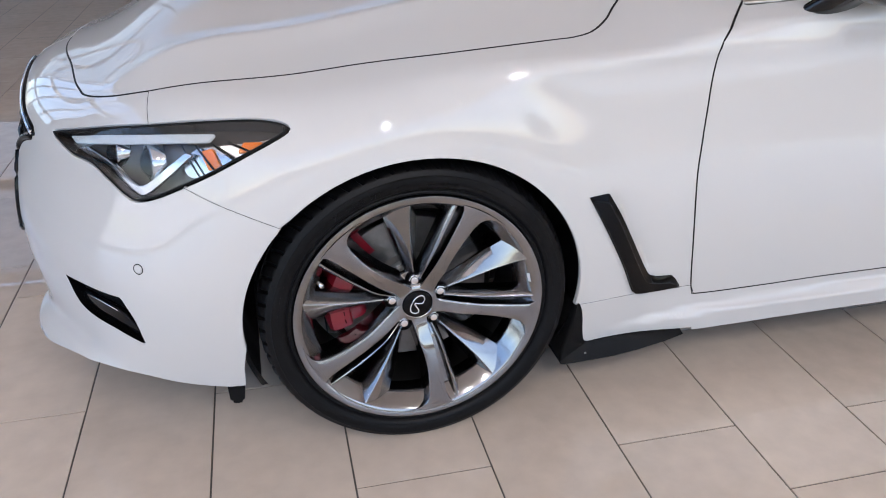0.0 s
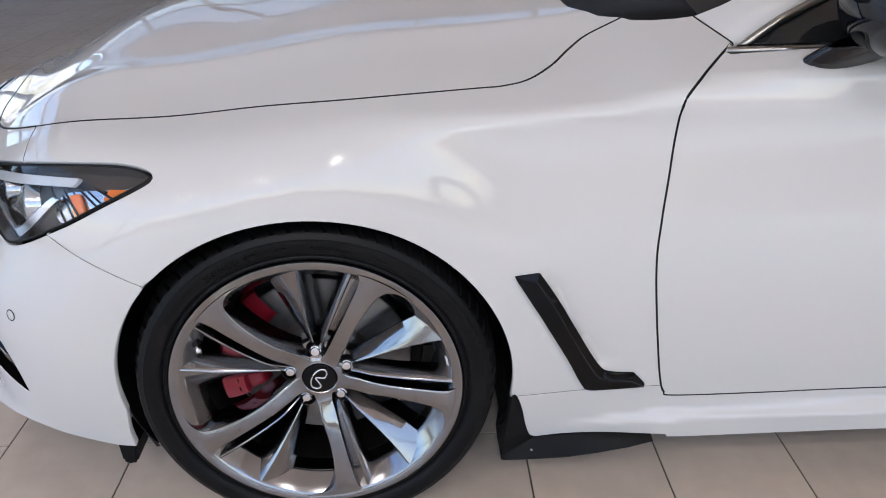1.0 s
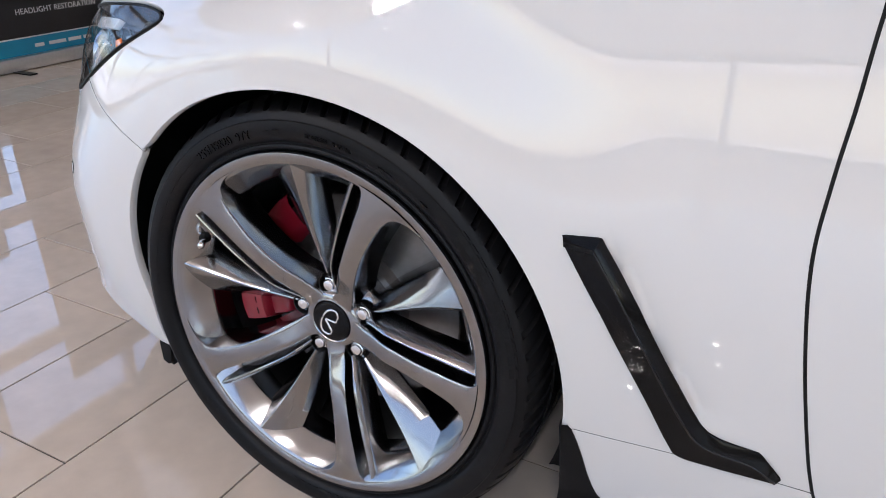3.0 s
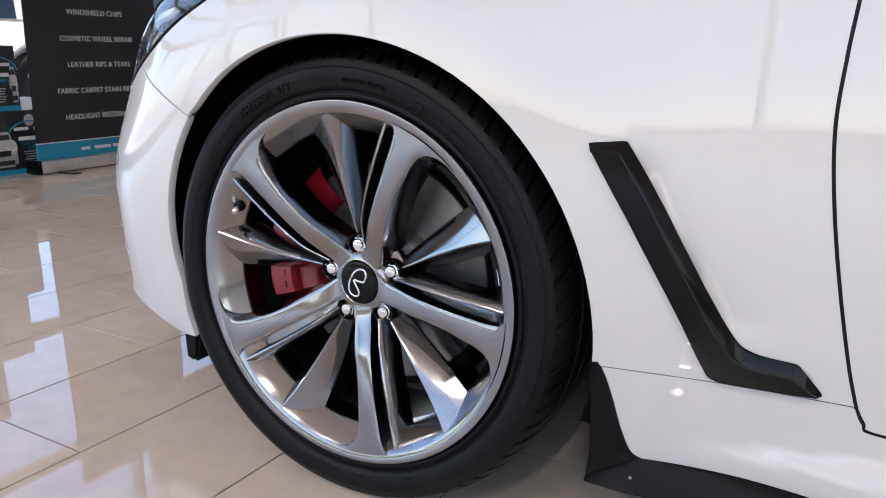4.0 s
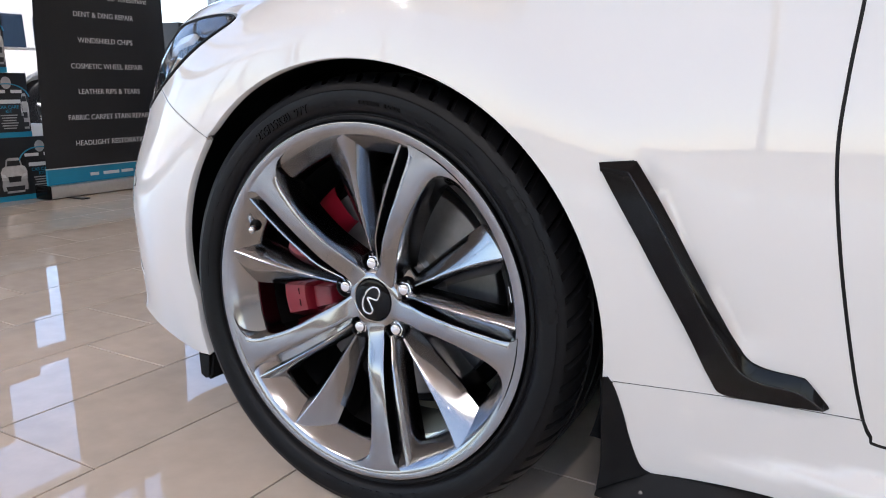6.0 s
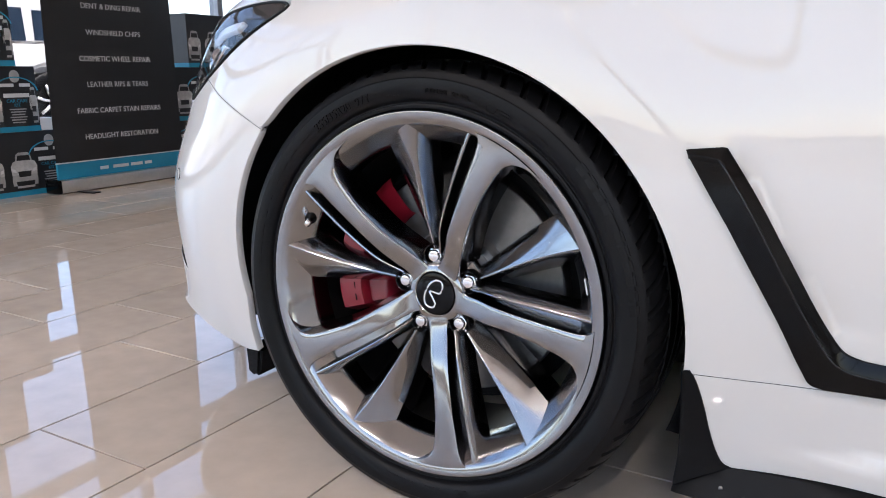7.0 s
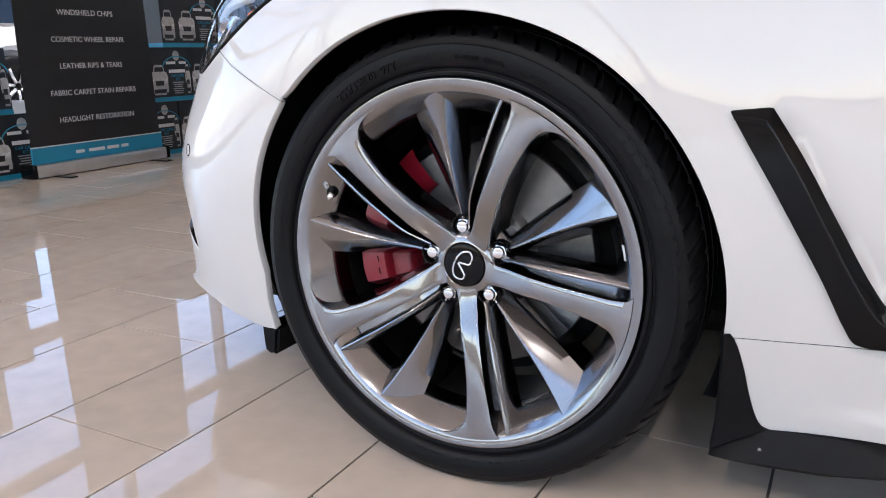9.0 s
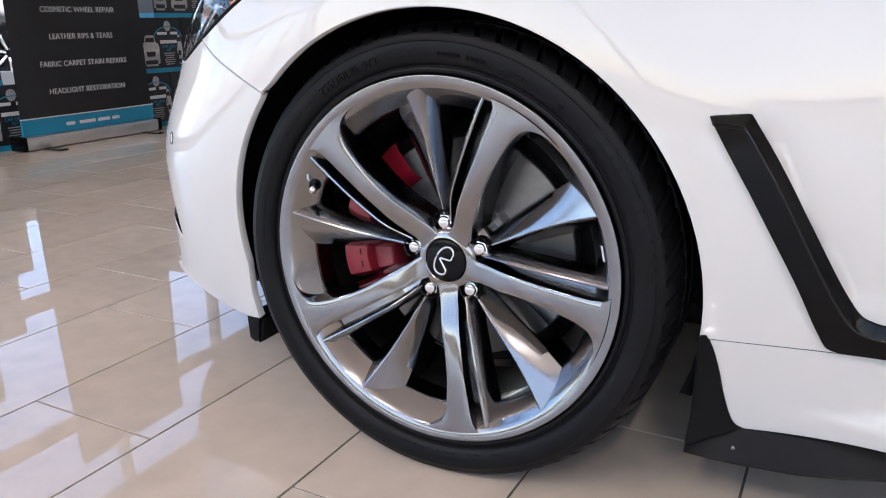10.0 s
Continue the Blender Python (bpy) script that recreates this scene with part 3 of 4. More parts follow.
def main_spoke():
    """One broad spoke with its side walls, groove and thin rib."""
    rows, rib = [], []
    for r in np.r_[np.linspace(0.034, 0.22, 32), np.linspace(0.225, 0.2585, 14)]:
        lo = float(spline(r, (0.034, 0.05, 0.06, 0.075, 0.09, 0.125, 0.15, 0.20, 0.225, 0.240, 0.249, 0.255, 0.2585), (5, 18.5, 24.0, 28.5, 31.2, 35.4, 36.4, 36.2, 35.4, 33.8, 31.3, 27.5, 22.5)))
        hi = float(spline(r, (0.034, 0.05, 0.075, 0.10, 0.15, 0.20, 0.24, 0.250, 0.2585), (67, 55, 51.0, 49.0, 46.8, 45.8, 45.6, 46.0, 47.5)))
        d, deg = spoke_face(r), math.degrees(1 / r)
        drop = 0.030 * float(ease((0.262 - r) / 0.03)) + 0.004
        rows.append([polar(r, lo - 0.010 * deg, d + drop + 0.018), polar(r, lo - 0.006 * deg, d + drop), polar(r, lo - 0.0016 * deg, d + 0.0035), polar(r, lo - 0.0003 * deg, d + 0.0008), polar(r, lo + 0.0007 * deg, d + 0.0001)]
                    + [polar(r, lo + (hi - lo) * u, d - 0.0008 * math.sin(math.pi * u)) for u in (0.2, 0.35, 0.5, 0.65, 0.8)]
                    + [polar(r, hi - 0.0008 * deg, d + 0.0001), polar(r, hi, d + 0.0008), polar(r, hi + 0.0006 * deg, d + 0.0045), polar(r, hi + 0.0012 * deg, d + drop * 1.15)])
    for r in np.linspace(0.062, 0.2560, 36):
        at = float(spline(r, (0.06, 0.10, 0.14, 0.19, 0.257), (60.5, 57.4, 54.4, 52.0, 49.8)))
        d, deg = spoke_face(r) + 0.0035 + 0.004 * float(ease((0.11 - r) / 0.05)), math.degrees(1 / r)
        fat = 0.0030 + 0.0012 * (r - 0.06) / 0.2
        hi = float(spline(r, (0.05, 0.075, 0.10, 0.15, 0.20, 0.24, 0.250, 0.2585), (55, 51.0, 49.0, 46.8, 45.8, 45.6, 46.0, 47.5)))
        floor = d + 0.034 * float(ease((0.2565 - r) / 0.016))
        rib.append([polar(r, min(hi, at), floor), polar(r, at - 1.9 * fat * deg, floor), polar(r, at - 1.1 * fat * deg, d + 0.006), polar(r, at - 0.5 * fat * deg, d + 0.0008), polar(r, at, d), polar(r, at + 0.6 * fat * deg, d + 0.001), polar(r, at + 2.0 * fat * deg, d + 0.010), polar(r, at + 2.8 * fat * deg, d + 0.026), polar(r, at + 3.0 * fat * deg, d + 0.045)])
    return grown(loft(rows)), grown(loft(rib))


def blade_spoke():
    """A ridged spoke that starts at a wheel nut and falls away to both sides."""
    rows = []
    for r in np.linspace(0.060, 0.2575, 40):
        ridge = float(spline(r, (0.06, 0.09, 0.14, 0.19, 0.23, 0.2575), (0.0530, 0.0450, 0.0325, 0.0215, 0.0115, 0.0035)))
        left = float(spline(r, (0.06, 0.10, 0.15, 0.20, 0.23, 0.2575), (0.011, 0.0195, 0.0295, 0.0410, 0.0490, 0.055)))
        right = float(spline(r, (0.06, 0.10, 0.15, 0.20, 0.23, 0.2575), (0.012, 0.0170, 0.0205, 0.0232, 0.0245, 0.0255)))
        deg = math.degrees(1 / r)
        bow = 1.5 * math.sin(math.pi * (r - 0.06) / 0.2)
        rows.append([polar(r, bow - (right + 0.003) * deg, ridge + 0.075), polar(r, bow - (right + 0.001) * deg, ridge + 0.044), polar(r, bow - right * deg, ridge + 0.038), polar(r, bow - 0.6 * right * deg, ridge + 0.019), polar(r, bow - 0.25 * right * deg, ridge + 0.0062), polar(r, bow - 0.0016 * deg, ridge + 0.0007), polar(r, bow, ridge),
                     polar(r, bow + 0.0016 * deg, ridge + 0.0007), polar(r, bow + 0.25 * left * deg, ridge + 0.0045), polar(r, bow + 0.6 * left * deg, ridge + 0.0135), polar(r, bow + left * deg, ridge + 0.026), polar(r, bow + (left + 0.0015) * deg, ridge + 0.032), polar(r, bow + (left + 0.004) * deg, ridge + 0.075)])
    return grown(loft(rows))


def nut():
    bm = bmesh.new()
    rings = []
    for rad, d, hexed in ((0.0100, 0.016, 1), (0.0100, 0.0035, 1), (0.0090, 0.0018, 1), (0.0078, 0.0012, 0), (0.0074, -0.0005, 0), (0.0062, -0.0022, 0), (0.0035, -0.0030, 0)):
        ring = []
        for k in range(24):
            a = 2 * math.pi * k / 24
            q = rad / math.cos((a % (math.pi / 3)) - math.pi / 6) * 0.93 if hexed else rad
            ring.append(bm.verts.new((q * math.cos(a), d, q * math.sin(a))))
        rings.append(ring)
    for a, b in zip(rings, rings[1:]):
        for k in range(24):
            bm.faces.new((a[k], a[(k + 1) % 24], b[(k + 1) % 24], b[k]))
    bm.faces.new(rings[-1])
    return bm


def tread_form():
    """The tyre's sidewalls and tread, with cut shoulder blocks and round grooves."""
    steps = 408
    bm = bmesh.new()
    across = [(0.3398, 0.028, 1), (0.3415, 0.036, 1), (0.3425, 0.046, 1), (0.3430, 0.060, 1), (0.3430, 0.0605, 0), (0.336, 0.062, 0), (0.336, 0.070, 0), (0.343, 0.0715, 0), (0.3435, 0.105, 0), (0.336, 0.106, 0), (0.336, 0.116, 0), (0.3435, 0.117, 0), (0.3435, 0.150, 0), (0.336, 0.151, 0), (0.336, 0.160, 0), (0.343, 0.161, 0), (0.342, 0.20, 0), (0.338, 0.222, 0), (0.325, 0.238, 0), (0.305, 0.246, 0), (0.285, 0.242, 0), (0.272, 0.225, 0)]
    rings = [[(r, d, 1 if r > 0.329 else 0) for r, d in SIDEWALL] + across for _ in range(1)][0]
    net = []
    for r, d, cut in rings:
        row = []
        for k in range(steps):
            notch = cut and k % 6 == 0
            q = r - (0.0085 if notch and r > 0.336 else 0.0075 if notch else 0)
            x, _, z = polar(q, 360 * (k + 90 * (d - 0.02)) / steps, d)
            row.append(bm.verts.new((x, d, max(z, -HUB_Z + 0.0005))))
        net.append(row)
    for a, b in zip(net, net[1:]):
        for k in range(steps):
            bm.faces.new((a[k], a[(k + 1) % steps], b[(k + 1) % steps], b[k]))
    return bm


def bent_words(words, size, radius, deg, parent, name="lettering", high=0.0019):
    """Raised words round the sidewall, feet towards the axle."""
    me = text_mesh(words, size, high)
    for v in me.vertices:
        r = radius + v.co.y
        x, _, z = polar(r, deg - math.degrees(v.co.x / radius), 0)
        v.co = (x, wall_depth(r) - v.co.z, z)
    return link(name, me, RUBBER, parent, "raised black tyre lettering", False)


def bent_bar(wide, tall, radius, deg, parent, name="lettering", high=0.0019):
    rows = []
    for u in np.linspace(-0.5, 0.5, 8):
        rows.append([polar(radius + tall * v, deg - math.degrees(u * wide / radius), wall_depth(radius + tall * v) - h) for v, h in ((-0.5, -0.001), (-0.48, high), (0.0, high), (0.48, high), (0.5, -0.001))])
    return part(name, loft(rows), RUBBER, parent, "raised black tyre lettering")


def wheel(at, detail=True, flip=False, steer=0.0):
    """Rim, spokes, nuts, cap, tyre, brake disc and caliper, facing outward along -y."""
    rim = part("wheel", grown(lathe([(0.2300, 0.080), (0.2295, 0.055), (0.2282, 0.0440), (0.2276, 0.0405), (0.2288, 0.0375), (0.2320, 0.0330), (0.2430, 0.0185), (0.2530, 0.0052), (0.2570, 0.0020), (0.2640, 0.0004), (0.2690, -0.0006), (0.2708, -0.0004), (0.2716, 0.0008), (0.2719, 0.0040), (0.2712, 0.016), (0.262, 0.03), (0.262, 0.10)], 200)), ALLOY, CAR, "dark silver multi-spoke alloy wheel", 35)
    rim.matrix_world = Matrix.Translation(at) @ Matrix.Rotation((math.pi if flip else 0.0) + radians(steer), 4, "Z")
    part("barrel", grown(lathe([(0.263, 0.10), (0.263, 0.236), (0.262, 0.235), (0.234, 0.20), (0.232, 0.10), (0.2298, 0.079)], 120)), DARK_ALLOY, rim, "dark inner barrel", 35)
    part("hub", lathe([(0.0335, 0.05), (0.0335, 0.0425), (0.0350, 0.0412), (0.0420, 0.0424), (0.0470, 0.0455), (0.0500, 0.0530), (0.0560, 0.0610), (0.068, 0.0680), (0.074, 0.080), (0.074, 0.12)], 96), ALLOY, rim, "", 40)
    part("centre_cap", lathe([(0.0001, 0.0392), (0.016, 0.0394), (0.027, 0.0404), (0.0318, 0.0415), (0.0330, 0.0435), (0.0333, 0.05)], 64), TRIM, rim, "gloss black round centre cap", 40)
    mark = [(-0.25, 0.12), (0.05, 0.09), (0.32, 0.08), (0.47, 0.38), (0.36, 0.66), (0.02, 0.66), (-0.33, 0.35), (-0.53, -0.15), (-0.47, -0.55), (-0.15, -0.68), (0.06, -0.52), (-0.08, -0.2)]
    loop = [(0.0315 * x, 0.0388, 0.0315 * z) for x, z in smooth_curve(mark, 6, True)]
    part("emblem", tube(loop, 0.0018, 8, True), CHROME, rim, "plain silver loop on the cap", True)
    spoke, rib = main_spoke()
    blade = blade_spoke()
    nut_mesh = nut()
    first = {}
    for n in range(5):
        turn = Matrix.Rotation(-radians(LUG0 + 72 * n), 4, "Y")
        for name, bm, m in (("spoke", spoke, ALLOY), ("spoke_rib", rib, ALLOY), ("blade_spoke", blade, ALLOY)):
            if n == 0:
                first[name] = part(name, bm, m, rim, "", 38)
                ob = first[name]
            else:
                ob = new(name, first[name].data)
                ob.parent = rim
            ob.matrix_local = turn
        place = polar(0.05715, LUG0 + 72 * n, 0.048)
        if n == 0:
            first["nut"] = part("wheel_nut", nut_mesh, CHROME, rim, "chrome wheel nut", 30)
            # The deep nut hole is a shallow cup, its shade coloured black.
            cup = bmesh.new()
            ring = [[cup.verts.new((r * math.cos(a), d, r * math.sin(a))) for a in np.linspace(0, 2 * math.pi, 32, endpoint=False)] for r, d in ((0.0150, 0.012), (0.0146, -0.0005), (0.0138, -0.0015), (0.0128, -0.0005), (0.0120, 0.010), (0.002, 0.011))]
            for a, b in zip(ring, ring[1:]):
                for k in range(32):
                    cup.faces.new((a[k], a[(k + 1) % 32], b[(k + 1) % 32], b[k]))
            first["cup"] = part("nut_hole_shade", cup, TRIM, rim, "nut hole with its shade coloured black", 40)
            obs = (first["nut"], first["cup"])
        else:
            obs = (new("wheel_nut", first["nut"].data), new("nut_hole_shade", first["cup"].data))
            for ob in obs:
                ob.parent = rim
        for ob in obs:
            ob.location = place
            ob.rotation_euler = (0, radians(17 * n), 0)
            ob.scale = (1.24, 1.0, 1.24)
    tyre = part("tyre", tread_form(), RUBBER, rim, "black low-profile road tyre", 28)
    # brake
    disc = part("brake_disc", lathe([(0.060, 0.10), (0.085, 0.10), (0.090, 0.118), (0.176, 0.118), (0.178, 0.120), (0.178, 0.146), (0.09, 0.147)], 96), STEEL, rim, "bare steel brake disc", 30)
    if detail:
        rows = []
        for deg in np.linspace(143, 200, 30):
            e = min(1.0, (28.5 - abs(deg - 171.5)) / 5 + 0.25)
            lobe = 0.003 * abs(math.sin(radians((deg - 143) * 180 / 28.5)))
            rows.append([polar(r, deg, d) for r, d in ((0.108, 0.112), (0.112, 0.108 - 0.020 * e), (0.122, 0.106 - 0.026 * e), (0.144, 0.105 - 0.027 * e), (0.1455, 0.104 - 0.036 * e - lobe), (0.149, 0.103 - 0.040 * e - lobe), (0.172, 0.102 - 0.042 * e - lobe), (0.190, 0.103 - 0.040 * e - lobe), (0.198, 0.108 - 0.033 * e), (0.203, 0.122), (0.203, 0.16))])
        caliper = part("caliper", loft(rows), CALIPER_RED, rim, "glossy red brake caliper", 45)
        for deg in (176.5, 184.0, 191.0):
            part("lettering", loft([[polar(r, a, 0.0585) for r in (0.159, 0.1615)] for a in np.linspace(deg - 1.9, deg + 1.9, 3)]), TRIM, caliper, "black unreadable lettering")
        part("caliper_bridge", loft([[polar(r, deg, d) for r, d in ((0.130, 0.118), (0.135, 0.108), (0.152, 0.102), (0.185, 0.100), (0.198, 0.106), (0.203, 0.125))] for deg in np.linspace(126, 143, 10)]), CALIPER_RED, rim, "glossy red brake caliper end", 45)
        part("brake_shield", lathe([(0.05, 0.152), (0.20, 0.152), (0.205, 0.158), (0.05, 0.16)], 64), PLASTIC, rim)
        valve = tube([polar(0.240, 155.2, 0.030), polar(0.232, 155.2, 0.012), polar(0.2275, 155.2, 0.004)], 0.0052, 10)
        part("valve", valve, CHROME, rim, "steel tyre valve", True)
        part("valve_base", tube([polar(0.246, 155.2, 0.034), polar(0.238, 155.2, 0.024)], 0.0095, 14), PLASTIC, rim, "black rubber valve base", True)
        part("sticker", loft([[polar(r, a, d) for r, d in ((0.247, 0.0138), (0.2515, 0.0078))] for a in np.linspace(9, 14, 4)]), WHITE_LETTER, rim, "small white balance sticker")
        bent_words("255/35R20  97Y", 0.0168, 0.3005, 115.5, tyre)
        bent_words("TUBELESS   RADIAL", 0.0085, 0.3010, 81.0, tyre)
        bent_bar(0.010, 0.010, 0.3010, 96.5, tyre), bent_bar(0.006, 0.006, 0.3010, 99.0, tyre)
        ring = [polar(0.3000 + 0.0075 * math.sin(a), 68.0 - math.degrees(0.0075 * math.cos(a) / 0.2975), wall_depth(0.2975) - 0.0005) for a in np.linspace(0, 2 * math.pi, 24, endpoint=False)]
        part("mark_ring", tube(ring, 0.0006, 5, True), RUBBER, tyre)
        for r, a, w in ((0.301, 64.2, 0.022), (0.2975, 63.8, 0.016), (0.301, 52, 0.012)):
            bent_bar(w, 0.0032, r, a, tyre)
        for n, a in enumerate(np.linspace(40.5, 5.5, 11)):
            if n != 4:
                bent_bar(0.0135, 0.024, 0.3085, float(a), tyre, high=0.0014)
        for n, a in enumerate(np.linspace(258, 292, 14)):
            if n not in (4, 8, 11):
                bent_bar(0.0072, 0.0085, 0.2990, float(a), tyre)
        for a in np.linspace(131, 176, 9):
            bent_bar(0.010 + 0.006 * (int(a) % 3), 0.0034, 0.3025, float(a), tyre, high=0.0006)
        for a in np.linspace(0, 360, 16, endpoint=False):
            part("moulding_line", tube([polar(r, a + 4, wall_depth(r) - 0.0002) for r in (0.2815, 0.284, 0.2865)], 0.0005, 4), RUBBER, tyre)
    return rim


def wheel_well():
    rows = []
    for deg in np.linspace(-22, 206, 68):
        s = radians(deg)
        c, k = math.cos(s), math.sin(s)
        y0 = float(flank(np.array([0.374 * c]), np.array([ARCH_Z + 0.374 * k]))[0, 1])
        rows.append([(0.3735 * c, y0 + 0.010, ARCH_Z + 0.3735 * k), (0.380 * c, y0 + 0.016, ARCH_Z + 0.380 * k)] + [(0.390 * c, y, ARCH_Z + 0.390 * k) for y in (0.06, 0.25, 0.38)] + [(0.05 * c, 0.385, ARCH_Z + 0.05 * k)])
    part("wheel_well", loft(rows), PLASTIC, CAR, "black plastic wheel arch liner", True)



def slab(outline, y0, y1, bevel=0.004):
    """A plate cut to an outline in (x, z), between two depths."""
    bm = bmesh.new()
    v = [bm.verts.new((x, y0, z)) for x, z in outline]
    f = bm.faces.new(v)
    out = bmesh.ops.extrude_face_region(bm, geom=[f])
    for g in out["geom"]:
        if isinstance(g, bmesh.types.BMVert):
            g.co.y = y1
    if bevel:
        bmesh.ops.bevel(bm, geom=list(bm.edges), offset=bevel, segments=2, affect="EDGES", clamp_overlap=True)
    return bm


def trims():
    # fender vent: black L-shaped trim, with a raised face and a deep rear edge
    vent = np.array([(0.366, 0.569), (0.409, 0.573), (0.449, 0.510), (0.484, 0.448), (0.534, 0.362), (0.560, 0.338), (0.610, 0.332), (0.637, 0.300), (0.575, 0.296), (0.523, 0.297), (0.506, 0.316), (0.474, 0.381), (0.417, 0.483)])
    crisp = np.vstack([vent[:1], vent[1:2], smooth_curve(vent[1:7], 5), vent[7:8], smooth_curve(vent[8:13], 5)])
    base = sheet("fender_vent", side_ab(*crisp.T), on_skin, TRIM, CAR, "gloss black angled vent trim", step=0.008, gap=0, hem=0.012, lift=0.003)
    face = np.array([(0.370, 0.564), (0.404, 0.560), (0.442, 0.500), (0.476, 0.438), (0.525, 0.352), (0.553, 0.325), (0.604, 0.318), (0.632, 0.301), (0.575, 0.298), (0.524, 0.299), (0.508, 0.317), (0.476, 0.381), (0.419, 0.483)])
    crisp = np.vstack([face[:2], smooth_curve(face[1:8], 5), smooth_curve(face[8:13], 5)])
    sheet("vent_face", side_ab(*crisp.T), on_skin, TRIM, base, step=0.008, gap=0, hem=0.010, lift=0.011)
    outer, inner = flank(*smooth_curve(vent[1:8], 5).T), flank(*smooth_curve(face[1:8], 5).T)
    part("vent_bevel", loft([list(map(tuple, outer + 0.003 * skin_normal(outer))), list(map(tuple, (outer * 0.35 + inner * 0.65) + 0.009 * skin_normal(inner))), list(map(tuple, inner + 0.0112 * skin_normal(inner)))]), TRIM, base, "", 60)
    # Thin glossier rod added along the edge to give a highlight line.
    part("vent_ridge_highlight", tube(inner + 0.0105 * skin_normal(inner), 0.0016, 8), MIRROR_BLACK, base, "", True)
    outer, inner = flank(*vent[:2].T), flank(*(face[:2] - (0, 0.004)).T)
    part("vent_cap", loft([list(map(tuple, outer + 0.003 * skin_normal(outer))), list(map(tuple, inner + 0.0115 * skin_normal(inner)))]), TRIM, base)
    # mud guard behind the wheel, running back under the sill
    edge = smooth_curve([(0.378, 0.289), (0.384, 0.280), (0.390, 0.265), (0.398, 0.235), (0.405, 0.200), (0.413, 0.170), (0.421, 0.153), (0.433, 0.147)], 4)
    fore = smooth_curve([(0.369, 0.288), (0.369, 0.275), (0.369, 0.255), (0.3685, 0.225), (0.367, 0.190), (0.365, 0.160), (0.363, 0.135), (0.360, 0.110)], 4)
    rows = []
    for (xa, za), (xb, zb) in zip(fore, edge):
        ya, yb = float(flank(np.array([0.38]), np.array([max(za, 0.15)]))[0, 1]) - 0.008, float(flank(np.array([xb]), np.array([zb]))[0, 1])
        rows.append([(xa, ya + 0.10, za), (xa - 0.001, ya + 0.012, za), (xa + 0.001, ya + 0.002, za), (xa + 0.004, ya, za), (xa + 0.4 * (xb - xa), ya * 0.5 + yb * 0.5 - 0.002, za + 0.4 * (zb - za)), (xb - 0.003, yb - 0.003, zb), (xb + 0.001, yb - 0.002, zb), (xb + 0.002, yb + 0.02, zb + 0.002)])
    guard = part("mud_guard", loft(rows), PLASTIC, CAR, "black plastic mud guard", 50)
    shelf = []
    for x, top, low, y in ((0.3605, 0.111, 0.100, 0.060), (0.368, 0.118, 0.099, 0.058), (0.40, 0.136, 0.099, 0.056), (0.433, 0.147, 0.101, 0.054), (0.50, 0.153, 0.107, 0.050), (0.56, 0.158, 0.120, 0.044), (0.62, 0.161, 0.138, 0.038), (0.67, 0.162, 0.156, 0.036)):
        d = top - low
        shelf.append([(x, y + 0.03, top + 0.004), (x, y - 0.002, top), (x, y - 0.010, top - 0.35 * d), (x, y - 0.018, top - 0.7 * d), (x, y - 0.022, low + 0.12 * d), (x, y - 0.018, low), (x, 0.14, low)])
    part("guard_lip", loft(shelf), PLASTIC, guard, "", 50)
    part("guard_clip", tube([(0.424, 0.040, 0.121), (0.424, 0.048, 0.122)], 0.0030, 10), STEEL, guard, "", True)
    part("air_deflector", slab([(-0.425, 0.17), (-0.385, 0.17), (-0.392, 0.118), (-0.405, 0.112), (-0.422, 0.12)], 0.05, 0.30, 0.006), PLASTIC, CAR, "black plastic air deflector", 40)
    # parking sensor
    p = skin(np.array([-0.447]), np.array([0.188]))[0]
    n = skin_normal(p)
    u = np.cross(n, (0, 0, 1))
    u /= np.linalg.norm(u)
    v = np.cross(n, u)
    ring = [p + 0.0005 * n + 0.0105 * (math.cos(a) * u + math.sin(a) * v) for a in np.linspace(0, 2 * math.pi, 28, endpoint=False)]
    sensor = part("parking_sensor", tube(ring, 0.0009, 6, True), SEAM, CAR, "white round parking sensor with a dark ring")
    disc = bmesh.new()
    rings = [[disc.verts.new(p + h * n + r * (math.cos(a) * u + math.sin(a) * v)) for a in np.linspace(0, 2 * math.pi, 28, endpoint=False)] for r, h in ((0.0098, -0.0005), (0.0094, 0.0012), (0.006, 0.0016), (0.001, 0.0017))]
    for a, b in zip(rings, rings[1:]):
        for k in range(28):
            disc.faces.new((a[k], a[(k + 1) % 28], b[(k + 1) % 28], b[k]))
    part("sensor_face", disc, PAINT, sensor, "", True)
    # side intake: black pocket with a gloss blade and a bright lip
    loop = intake_loop()
    pocket = sheet("intake", loop, on_skin, PLASTIC, CAR, "black side intake in the bumper", step=0.012, gap=-0.003, hem=0, lift=-0.028)
    wall_in, wall_out = on_skin(inset(even(loop, 0.01), 0.0005)), on_skin(inset(even(loop, 0.01), -0.002))
    nn = skin_normal(wall_in)
    rows = [list(map(tuple, wall_in - 0.001 * nn)), list(map(tuple, wall_out - 0.030 * nn))]
    part("intake_wall", loft([r + r[:1] for r in rows]), TRIM, pocket, "", True)
    blade = ab([(-0.672, 0.062), (-0.60, 0.068), (-0.53, 0.062), (-0.485, 0.018), (-0.480, 0.002), (-0.545, 0.036), (-0.640, 0.046)])
    sheet("intake_blade", smooth_curve(blade, 4, True), on_skin, TRIM, pocket, "gloss black blade", step=0.01, gap=0, hem=0.012, lift=-0.012)
    part("intake_lip", tube(skin_pts([(-0.665, 0.066), (-0.60, 0.071), (-0.56, 0.069), (-0.53, 0.063)], -0.010), 0.0016, 6), CHROME, pocket, "bright thin lip", True)
